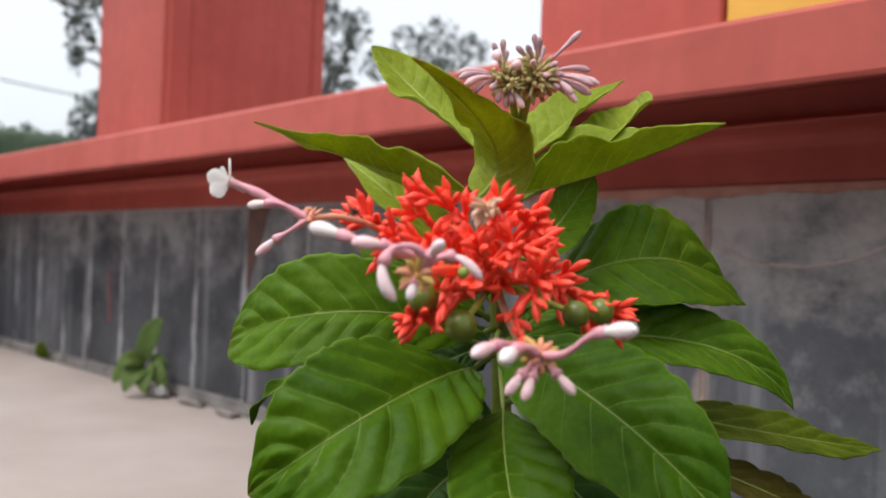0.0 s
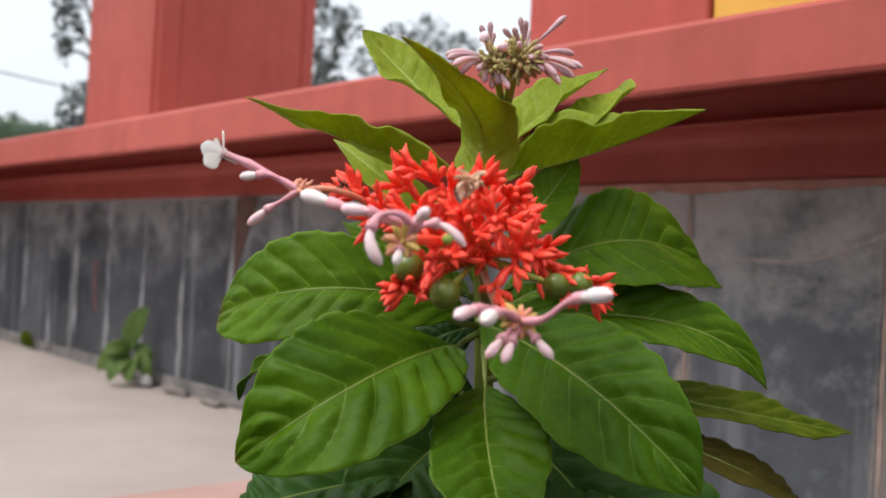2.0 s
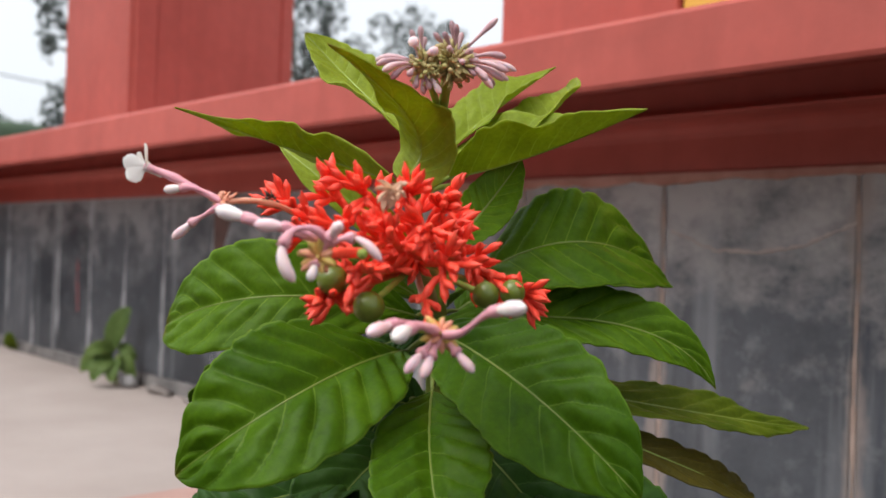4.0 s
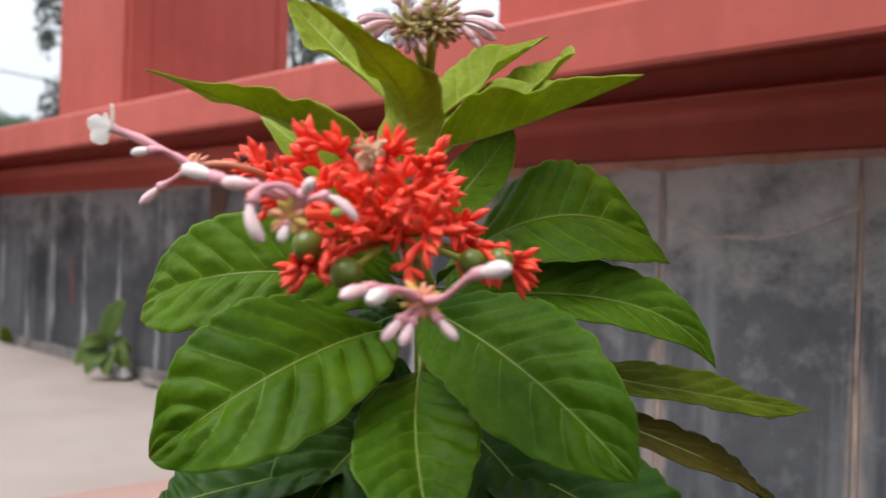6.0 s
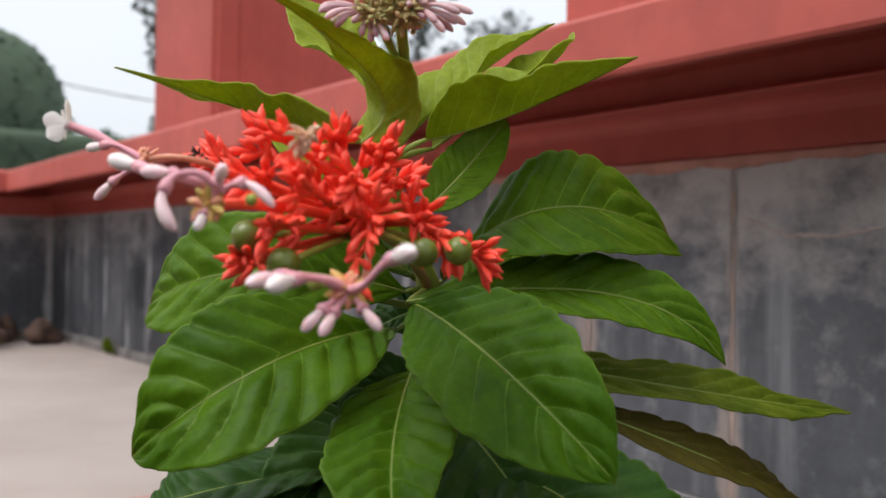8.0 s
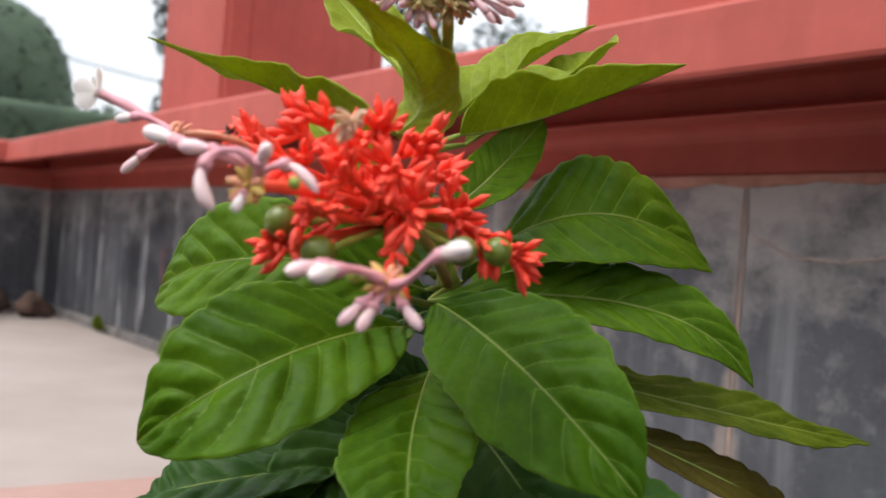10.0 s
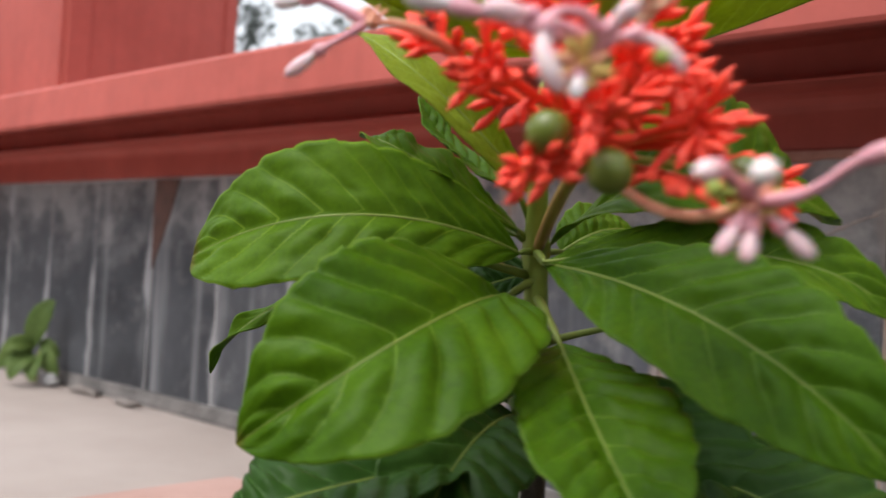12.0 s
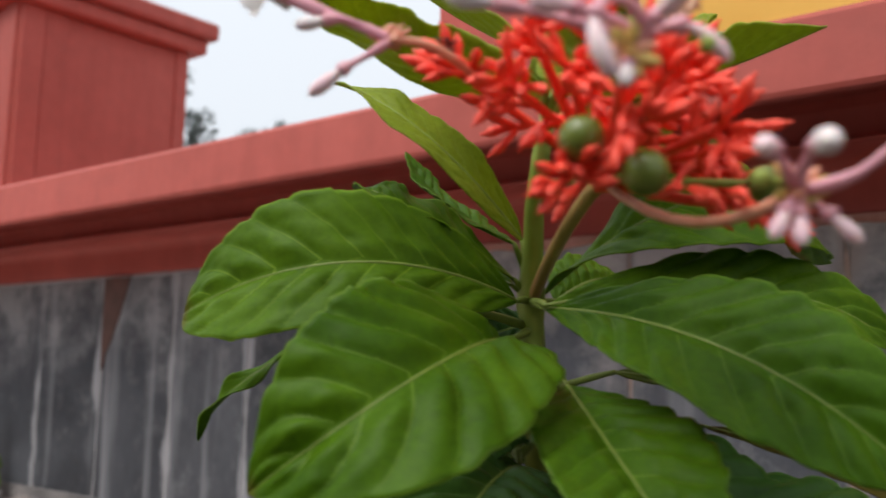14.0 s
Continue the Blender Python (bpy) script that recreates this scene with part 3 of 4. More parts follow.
leaf(at(0.0120, -0.028, -0.0050), at(-0.0060, -0.034, -0.0110), at(-0.0230, -0.044, -0.0210), 0.0240, dirn(0.0, 0.75, 0.66), material=SHADED_BLUE, stalk=at(0.010, -0.016, -0.004), fold=10, wave=0.002, seed=32)

# upper whorl
T0 = at(-0.003, 0.039, 0.050)
leaf(at(0.0011, 0.0429, 0.0675), at(-0.0288, 0.0027, 0.0987), at(-0.0517, -0.007, 0.1223), 0.0355, dirn(0.603, 0.753, 0.262), material=YOUNG, quilt=0.0012, ragged=0.6, stalk=T0, fold=16, wave=0.002, lead=0.64, blunt=0.88, seed=21)
leaf(at(-0.0075, 0.0672, 0.0542), at(-0.003, 0.0672, 0.0735), at(-0.032, 0.11, 0.0937), 0.0273, dirn(0.545, -0.703, 0.458), material=YOUNG, quilt=0.0012, ragged=0.6, stalk=T0, fold=18, wave=0.002, lead=0.57, blunt=0.91, seed=22)
leaf(at(-0.0093, 0.0605, 0.0547), at(-0.0505, 0.0488, 0.067), at(-0.0836, 0.0893, 0.0748), 0.0271, dirn(0.273, -0.418, 0.866), material=YOUNG, quilt=0.0012, ragged=0.6, stalk=T0, fold=16, wave=0.002, lead=0.62, blunt=1, seed=23)
leaf(at(0.0031, 0.0125, 0.0638), at(0.0294, 0.0051, 0.0887), at(0.0596, -0.0181, 0.1141), 0.0354, dirn(-0.587, 0.567, 0.578), material=YOUNG, quilt=0.0012, ragged=0.6, stalk=T0, fold=28, wave=0.002, lead=0.64, blunt=1.08, seed=24)
leaf(at(0.0123, 0.0231, 0.0566), at(0.0526, 0.0109, 0.0876), at(0.0641, -0.0161, 0.1051), 0.0308, dirn(-0.657, 0.523, 0.542), material=YOUNG, quilt=0.0012, ragged=0.6, stalk=T0, fold=28, wave=0.0012, lead=0.64, blunt=0.95, seed=25)
leaf(at(0.0108, 0.0340, 0.0588), at(0.0418, 0.0360, 0.0678), at(0.0860, 0.0450, 0.0872), 0.0430, dirn(-0.32, 0.16, 0.93), material=YOUNG, quilt=0.0012, ragged=0.6, stalk=T0, fold=46, wave=0.0026, lead=0.6, blunt=1.0, seed=26)
leaf(at(0.0128, 0.0480, 0.0327), at(0.0265, 0.0360, 0.0487), at(0.0403, 0.0240, 0.0679), 0.0205, dirn(0.35, 0.72, 0.60), material=LIT_MELLOW, quilt=0.0012, stalk=at(0.0, 0.022, 0.036), fold=10, wave=0.001, lead=0.60, blunt=0.70, seed=27)

part("stem", tube([at(0.011, -0.012, -0.06), at(0.0095, -0.016, -0.012), N0, at(0.006, -0.005, 0.015), at(0.001, 0.014, 0.031), T0], [0.0044, 0.0044, 0.0054, 0.0036, 0.0031, 0.0026], "stem", 12), STEM, plant)
part("old_stem", tube([(0.150, -0.640, 0.035), at(0.008, 0.012, -0.17), at(0.010, -0.004, -0.09), at(0.011, -0.012, -0.059)], [0.0046, 0.0042, 0.0042, 0.0042], "old_stem", 12), BARK, plant, "brown woody lower stem")


def sphere(center, radius, seg=16, ring=10, squash=(1, 1, 1)):
    bm = bmesh.new()
    bmesh.ops.create_uvsphere(bm, u_segments=seg, v_segments=ring, radius=radius, matrix=Matrix.Translation(center) @ Matrix.Diagonal((*squash, 1)))
    for f in bm.faces:
        f.smooth = True
    return bm


# the coral-red head: stalks, then club-shaped pedicels on each of them
HUB = at(-0.002, 0.086, 0.025)
peduncle = part("peduncle", tube(bent(N0, at(0.0035, 0.036, 0.0180), HUB, 10), [0.0021] * 10, "peduncle", 10), BROWN_STEM, plant, "brownish flower stalk")
ENDS = [(-0.042, 0.108, 0.042), (-0.027, 0.118, 0.045), (-0.019, 0.124, 0.047), (-0.006, 0.126, 0.046), (0.004, 0.116, 0.043), (0.009, 0.100, 0.037), (0.0145, 0.108, 0.027), (0.0235, 0.112, 0.022), (0.0315, 0.107, 0.0165), (0.005, 0.134, 0.026), (-0.010, 0.142, 0.034), (-0.026, 0.134, 0.016), (-0.026, 0.134, 0.036), (-0.018, 0.142, 0.024), (0.000, 0.132, 0.036), (-0.036, 0.122, 0.036)]
head = part("flower_head", tube([HUB - Vector((0, 0, 0.003)), HUB, HUB + Vector((0, 0, 0.004))], [0.002, 0.003, 0.002], "flower_head", 10), CORAL, plant, "dense coral-red flower head")


def pedicel_mesh(bow):
    """A slim stalk that swells into a calyx and ends in a small pointed nub."""
    prof = [(0.0, 0.00092), (0.0026, 0.00092), (0.0046, 0.00104), (0.0058, 0.00124), (0.0070, 0.00132), (0.0080, 0.00114), (0.0087, 0.00080), (0.0092, 0.00050), (0.0098, 0.00038), (0.0104, 0.00014)]
    me = tube([(bow * math.sin(z * 250), 0.4 * bow * math.sin(z * 480), z) for z, _ in prof], [r for _, r in prof], "pedicel", 8)
    me.materials.append(CORAL)
    return me


PEDICELS = [pedicel_mesh(bow) for bow in (0.0004, 0.0009, -0.0007)]
rnd = random.Random(11)
inner = bmesh.new()


def pedicel_at(where, d, size, single=True):
    m = Matrix.LocRotScale(where, d.to_track_quat("Z", "X") @ Euler((0, 0, rnd.uniform(0, 6))).to_quaternion(), (rnd.uniform(0.88, 1.06), rnd.uniform(0.88, 1.06), size))
    me = PEDICELS[rnd.randrange(3)]
    if single:
        ob = new("pedicel", me)
        ob.parent = head
        ob.matrix_local = m
    else:
        first = len(inner.verts)
        inner.from_mesh(me)
        inner.verts.ensure_lookup_table()
        for v in inner.verts[first:]:
            v.co = m @ v.co


def scatter():
    return Vector((rnd.gauss(0, 1), rnd.gauss(0, 1), rnd.gauss(0, 1))).normalized()


def spread(d, angle):
    """A direction that leans off d by about so many degrees, to any side."""
    side = scatter()
    side = (side - d * side.dot(d)).normalized()
    a = radians(angle * rnd.uniform(0.7, 1.3))
    return d * math.cos(a) + side * math.sin(a)


def fork(where, d, length, count, single=True):
    """A short side stalk with one pedicel at its end and the others round it."""
    tip = where + d * length
    inner.from_mesh(tube([where - d * 0.0006, where + d * length * 0.5, tip], [0.00125, 0.00115, 0.00115], "fork", 7))
    pedicel_at(tip - d * 0.0004, spread(d, 8), rnd.uniform(0.80, 1.10), single)
    for k in range(count - 1):
        pedicel_at(tip - d * rnd.uniform(0.0002, 0.0012), spread(d, 32), rnd.uniform(0.66, 1.0), single)


for e in ENDS:
    end = at(*e)
    line = bent(HUB, (HUB + end) / 2 + Vector((0, 0, rnd.uniform(-0.002, 0.003))), end, 12)
    part("branch", tube(line, [0.00150 - 0.00004 * k for k in range(12)], "branch", 8), CORAL, head)
    out = (line[-1] - line[-3]).normalized()
    fork(line[-1], spread(out, 8), rnd.uniform(0.0015, 0.003), 4)
    for k in range(3):
        fork(line[rnd.choice((10, 11))], spread(out, 42), rnd.uniform(0.003, 0.0055), rnd.choice((3, 3, 4)))
    for f in (8, 6):
        fork(line[f], spread(out, 48), rnd.uniform(0.003, 0.005), 3, f > 7 and rnd.random() < 0.4)
for k in range(12):
    d = (TOWARD * 1.0 + scatter()).normalized()
    fork(HUB + TOWARD * rnd.uniform(0.006, 0.020) + Vector((0, 0, 0.006)), d, rnd.uniform(0.004, 0.010), 2, False)
for k in range(8):
    f = rnd.uniform(0.35, 0.85)
    pedicel_at(HUB.lerp(at(0.003, 0.164, 0.007), f), (TOWARD + scatter() * 1.1).normalized(), rnd.uniform(0.6, 0.9), False)
fork_mass = part("pedicel_mass", inner, CORAL, head, "crowded inner coral-red pedicels")
fork_mass["kind"] = "stuff"
for poly in fork_mass.data.polygons:
    poly.use_smooth = True

for p, r in (((-0.0154, 0.1465, 0.0138), 0.0044), ((-0.0259, 0.1415, 0.0207), 0.0044), ((0.0185, 0.1280, 0.0172), 0.0040), ((0.0275, 0.1185, 0.0178), 0.0040)):
    berry = part("berry", sphere(at(*p), r, 20, 14), BERRY, plant, "small round green unripe berry")
    part("berry_stalk", tube([HUB, (HUB + at(*p)) / 2, at(*p)], [0.0011, 0.0010, 0.0010], "berry_stalk", 8), STEM, berry)


def corolla(parent, points, bud=0.012, thick=0.0022, petal=PALE, shade=PINK, slim=0.0010):
    """A long pink flower tube that ends in a closed bud."""
    pts = [Vector(p) for p in points]
    if len(pts) == 3:
        pts = bent(*pts, 12)
    else:
        fine = []
        for i in range(len(pts) - 1):
            p0, p1, p2, p3 = pts[max(i - 1, 0)], pts[i], pts[i + 1], pts[min(i + 2, len(pts) - 1)]
            for k in range(5):
                u = k / 5
                fine.append(0.5 * (2 * p1 + (p2 - p0) * u + (2 * p0 - 5 * p1 + 4 * p2 - p3) * u * u + (3 * p1 - p0 - 3 * p2 + p3) * u ** 3))
        pts = fine + [pts[-1]]
    run = [0.0]
    for i in range(1, len(pts)):
        run.append(run[-1] + (pts[i] - pts[i - 1]).length)
    total = run[-1]

    def on(d):
        d = min(max(d, 0.0), total)
        for i in range(1, len(pts)):
            if run[i] >= d:
                return pts[i - 1].lerp(pts[i], (d - run[i - 1]) / max(run[i] - run[i - 1], 1e-9))
        return pts[-1]

    start = max(total - bud, total * 0.25)
    line = [on(start * k / 9) for k in range(10)]
    part("corolla_tube", tube(line, [slim * (1.0 + 0.25 * math.sin(k * 0.9)) + (0.0004 if k > 7 else 0) for k in range(10)], "corolla_tube", 9), shade, parent)
    prof = [(0.0, 0.5), (0.10, 0.62), (0.25, 0.80), (0.45, 0.97), (0.65, 1.0), (0.80, 0.88), (0.92, 0.58), (0.98, 0.28), (1.0, 0.06)]
    part("bud", tube([on(start - 0.0004 + (total - start) * f) for f, _ in prof], [thick * 0.86 * r for _, r in prof], "bud", 12), petal, parent)


def calyx_mesh(center, count, spread, size, seed):
    r = random.Random(seed)
    bm = bmesh.new()
    for _ in range(count):
        d = Vector((r.gauss(0, 1), r.gauss(0, 1), r.gauss(0, 1))).normalized()
        m = Matrix.LocRotScale(Vector(center) + d * spread * r.uniform(0.3, 0.9), d.to_track_quat("Z", "X"), (size, size, size * r.uniform(0.8, 1.3)))
        if r.random() < 0.35:
            bmesh.ops.create_uvsphere(bm, u_segments=8, v_segments=6, radius=1.0, matrix=m)
        else:
            bmesh.ops.create_cone(bm, cap_ends=True, segments=8, radius1=0.85, radius2=0.25, depth=3.6, matrix=m)
    for f in bm.faces:
        f.smooth = True
    return bm


def off(c, a, b, z):
    return at(c[0] + a, c[1] + b, c[2] + z)


def sepal_mesh():
    prof = [(0.0, 0.0006), (0.0012, 0.0009), (0.0026, 0.0012), (0.0038, 0.0011), (0.0048, 0.0007), (0.0056, 0.0002)]
    me = tube([(0, 0.0006 * math.sin(z * 420), z) for z, _ in prof], [r for _, r in prof], "sepal", 8)
    me.materials.append(CALYX)
    return me


SEPALS = [sepal_mesh(), sepal_mesh()]
SEPALS[1].materials[0] = SALMON


def star(parent, c, facing, count, seed):
    r = random.Random(seed)
    turn = facing.to_track_quat("Z", "Y").to_matrix().to_4x4()
    for k in range(count):
        ob = new("sepal", SEPALS[1 if (k * 7 + seed) % 5 < 2 else 0])
        ob.parent = parent
        ob.matrix_local = Matrix.Translation(at(*c)) @ turn @ pose(0, 0, 0, 0, 0, 360 * k / count + r.uniform(-14, 14)) @ pose(0, 0, 0.001, -r.uniform(38, 92), 0, 0) @ Matrix.Scale(r.uniform(0.75, 1.10), 4)


# the cluster that hangs out to the yard
C1 = (0.004, 0.164, 0.0082)
low = part("calyx", calyx_mesh(at(*C1), 16, 0.0034, 0.0011, 31), CALYX, plant, "cluster of pink flower tubes with white buds")
part("cluster_stalk", tube(bent(HUB, off(C1, -0.002, -0.04, 0.001), at(*C1), 8), [0.0012] * 8, "cluster_stalk", 8), SALMON, low)
corolla(low, [at(*C1), off(C1, 0.005, 0.009, 0.0015), off(C1, 0.011, 0.015, 0.0070), off(C1, 0.0182, 0.0285, 0.0092)], 0.0110, 0.0024)
corolla(low, [at(*C1), off(C1, -0.009, 0.010, 0.0035), off(C1, -0.0184, 0.0224, 0.0015)], 0.0090, 0.0020, BLUSH)
corolla(low, [at(*C1), off(C1, -0.006, 0.014, 0.0030), off(C1, -0.0118, 0.0295, 0.0012)], 0.0092, 0.0023)
corolla(low, [at(*C1), off(C1, -0.005, 0.005, -0.0045), off(C1, -0.0092, 0.008, -0.0095)], 0.0068, 0.0016, BLUSH)
corolla(low, [at(*C1), off(C1, -0.0025, 0.005, -0.0055), off(C1, -0.0048, 0.009, -0.0104)], 0.0068, 0.0017, BLUSH)
corolla(low, [at(*C1), off(C1, 0.004, 0.003, -0.004), off(C1, 0.0088, 0.005, -0.0092)], 0.0068, 0.0016, BLUSH)
star(low, C1, dirn(0.05, 0.9, 0.25), 13, 71)
small = part("green_bud", sphere(off(C1, -0.0075, 0.002, 0.0015), 0.0017, 10, 8), STEM, low)
part("bud_stalk", tube([at(*C1), off(C1, -0.004, 0.002, 0.001), off(C1, -0.0075, 0.002, 0.0015)], [0.0008, 0.0007, 0.0007], "bud_stalk", 7), STEM, small)

# the cluster with the curled tube
C2 = (-0.0275, 0.168, 0.0275)
curled = part("calyx", calyx_mesh(at(*C2), 18, 0.0042, 0.0011, 32), CALYX, plant, "cluster of pink flower tubes with one curled bud")
part("cluster_stalk", tube(bent(HUB, off(C2, 0.012, -0.035, 0.001), at(*C2), 8), [0.0016] * 8, "cluster_stalk", 8), CORAL, curled)
corolla(curled, [off(C2, 0.003, 0.002, 0.003), off(C2, -0.001, 0.005, 0.0068), off(C2, -0.0062, 0.007, 0.0062), off(C2, -0.0084, 0.009, 0.0015), off(C2, -0.0074, 0.0095, -0.0030), off(C2, -0.0048, 0.009, -0.0066)], 0.0100, 0.0019, BLUSH, PINK, 0.0010)
corolla(curled, [at(*C2), off(C2, 0.008, 0.003, 0.005), off(C2, 0.0160, 0.004, -0.001)], 0.0095, 0.0015, BLUSH)
corolla(curled, [at(*C2), off(C2, 0.003, 0.005, 0.005), off(C2, 0.006, 0.010, 0.0085)], 0.0060, 0.0018, BLUSH)
corolla(curled, [at(*C2), off(C2, -0.001, 0.003, -0.003), off(C2, -0.002, 0.005, -0.0065)], 0.0048, 0.0015, PALE)
corolla(curled, [off(C2, 0.001, 0.0, 0.004), off(C2, -0.007, 0.001, 0.0068), off(C2, -0.0170, 0.001, 0.0075)], 0.0075, 0.0020, BLUSH)
corolla(curled, [off(C2, 0.0, -0.002, 0.004), off(C2, -0.014, -0.004, 0.0078), off(C2, -0.0285, -0.009, 0.0115)], 0.0090, 0.0024)
star(curled, C2, dirn(-0.1, 0.9, -0.2), 11, 72)
part("green_bud", sphere(off(C2, 0.011, 0.006, 0.001), 0.0014, 10, 8), STEM, curled)

# the long arm with the one open flower
C3 = (-0.060, 0.126, 0.0418)
arm = part("calyx", calyx_mesh(at(*C3), 16, 0.0040, 0.0010, 33), SALMON, plant, "long pink arm with one open white flower")
part("cluster_stalk", tube(bent(at(-0.040, 0.112, 0.040), at(-0.050, 0.120, 0.043), at(*C3), 8), [0.0010, 0.0009, 0.0010, 0.0011, 0.0009, 0.0010, 0.0009, 0.0011], "cluster_stalk", 8), SALMON, arm)
part("withered_petal", calyx_mesh(at(-0.047, 0.118, 0.0440), 14, 0.0042, 0.00055, 34), DARK_WITHER, arm, "dark brown dried flower remains")
corolla(arm, [at(*C3), at(-0.0655, 0.1242, 0.0450), at(-0.0700, 0.1235, 0.0463), at(-0.0745, 0.1215, 0.0460), at(-0.0793, 0.1195, 0.0454)], 0.0068, 0.0017, PALE, PINK, 0.00085)
corolla(arm, [at(*C3), at(-0.0650, 0.1250, 0.0385), at(-0.0687, 0.1240, 0.0363), at(-0.0722, 0.1225, 0.0335), at(-0.0759, 0.1210, 0.0307)], 0.0082, 0.0017, BLUSH, PINK, 0.00085)
OPEN = (-0.0847, 0.1190, 0.0525)
part("corolla_tube", tube(bent(at(*C3), at(-0.0728, 0.1215, 0.0480), at(*OPEN), 12), [0.0009, 0.0009, 0.0009, 0.0009, 0.0009, 0.0010, 0.0013, 0.0015, 0.0013, 0.0011, 0.0011, 0.0014], "corolla_tube", 10), PINK, arm)


def petal_mesh(length, width, cup):
    rows, cols, verts, faces = 8, 6, [], []
    for i in range(rows + 1):
        s = i / rows
        half = width / 2 * (0.20 + 0.80 * math.sin(math.pi * min(1, s ** 1.6 * 0.92 + 0.02)) ** 0.8) * (1 - 0.55 * max(0, s - 0.85) / 0.15)
        for j in range(cols + 1):
            v = 2 * j / cols - 1
            verts.append((half * v, cup * (s * s - 0.4 * v * v) * length, s * length))
    for side in (0, 1):
        o = side * (rows + 1) * (cols + 1)
        for i in range(rows):
            for j in range(cols):
                a = o + i * (cols + 1) + j
                q = (a, a + 1, a + cols + 2, a + cols + 1)
                faces.append(q if not side else q[::-1])
    verts += [(x, y + 0.00035, z) for x, y, z in verts]
    me = bpy.data.meshes.new("petal")
    me.from_pydata(verts, [], faces)
    me.materials.append(OPEN_PETAL)
    return smooth(me)


PETAL = petal_mesh(0.0068, 0.0052, 0.10)
face = dirn(-0.82, 0.32, 0.40)
part("throat", tube([at(*OPEN) - face * 0.0055, at(*OPEN) - face * 0.003, at(*OPEN) - face * 0.001, at(*OPEN) + face * 0.0004], [0.0011, 0.0012, 0.0014, 0.0018], "throat", 12, caps=False), PALE, arm)
# five petals of a pinwheel, each with its own way and its own twist
WHEEL = [((-0.95, 0.25, 0.22), (0.2, 1.0, 0.1)), ((-0.72, 0.30, -0.62), (0.2, 1.0, 0.0)), ((0.08, 0.10, 1.0), (-1.0, 0.15, 0.1)), ((-0.70, -0.62, 0.50), (0.5, -0.8, 0.3)), ((-0.55, -0.72, -0.42), (0.5, -0.8, -0.3))]
for way, flat in WHEEL:
    d, n = dirn(*way), dirn(*flat)
    n = (n - d * n.dot(d)).normalized()
    ob = new("petal", PETAL)
    ob.parent = arm
    ob.matrix_local = Matrix.Translation(at(*OPEN)) @ Matrix((n.cross(d), n, d)).transposed().to_4x4()

# the dried flower on top of the head
dried = part("withered_flower", calyx_mesh(at(-0.010, 0.147, 0.0446), 6, 0.0024, 0.0008, 41), WITHER, plant, "dried brown flower on the red head")
CRUMPLED = petal_mesh(0.0050, 0.0026, 0.6)
CRUMPLED.materials[0] = WITHER
rnd = random.Random(43)
for k in range(9):
    d = dirn(math.cos(k * 2.4), 0.55 + 0.3 * math.sin(k * 1.7), math.sin(k * 2.4) * 0.8 + 0.25)
    ob = new("withered_petal", CRUMPLED)
    ob.parent = dried
    ob.matrix_local = Matrix.LocRotScale(at(-0.010, 0.147, 0.0450), d.to_track_quat("Z", "Y") @ Euler((0, 0, rnd.uniform(0, 6))).to_quaternion(), (rnd.uniform(0.7, 1.2), 1, rnd.uniform(0.7, 1.2)))
    if k % 2 == 0:
        c = at(-0.010, 0.147, 0.0450) + d * 0.0045
        part("charred_tip", tube([c, c + d * 0.0014 + dirn(-0.5, 0.4, -0.6) * 0.0008, c + d * 0.0017 + dirn(-0.5, 0.5, -0.8) * 0.0024], [0.0007, 0.0008, 0.0003], "charred_tip", 7), DARK_WITHER, ob)

# the bud umbel on the main stem: two tufts of green calyces with buds that fan out of them
TOP = (0.0092, 0.0930, 0.0940)
TOP_SIDE = (-0.0022, 0.0940, 0.0925)
GREEN_CALYX = simple("green_calyx", (0.33, 0.31, 0.08), (0.58, 0.43, 0.22), 190.0, 0.5, 0.1, 0.0003)
DUSK = simple("dusky_bud", (0.27, 0.14, 0.16), (0.50, 0.31, 0.32), 160.0, 0.5, 0.1, 0.0003, sss=0.15)
ROSY = simple("rosy_bud", (0.38, 0.19, 0.22), (0.72, 0.49, 0.50), 120.0, 0.5, 0.1, 0.0003, sss=0.15)
umbel = part("bud_umbel", calyx_mesh(off(TOP, -0.001, 0.0, -0.002), 210, 0.0090, 0.00095, 51), GREEN_CALYX, plant, "umbel of closed dusky-pink flower buds")
part("bud_umbel_side", calyx_mesh(off(TOP_SIDE, 0.001, 0.0, -0.002), 130, 0.0070, 0.00090, 52), GREEN_CALYX, umbel)
part("umbel_stalk", tube(bent(T0, at(0.0050, 0.0585, 0.0735), off(TOP, -0.003, 0, -0.001), 8), [0.0019] * 8, "umbel_stalk", 10), STEM, umbel)
part("umbel_stalk", tube(bent(at(0.0045, 0.070, 0.0800), at(0.0015, 0.083, 0.0860), at(*TOP_SIDE), 6), [0.0013] * 6, "umbel_stalk", 8), STEM, umbel)


def umbel_bud(c, tip, material, thick=0.0014, bow=0.0012):
    """A narrow tube that leaves its calyx, swells into a closed bud and bends a little over."""
    a, b = at(*c), off(c, *tip)
    prof = [(0.0, 0.40), (0.22, 0.46), (0.40, 0.55), (0.56, 0.72), (0.72, 0.96), (0.84, 1.0), (0.94, 0.68), (0.985, 0.34), (1.0, 0.08)]
    line = [a.lerp(b, 0.28 + 0.72 * f) + Vector((0, 0, bow * math.sin(math.pi * f))) for f, _ in prof]
    part("closed_bud", tube(line, [thick * 0.86 * r for _, r in prof], "closed_bud", 10), material, umbel)


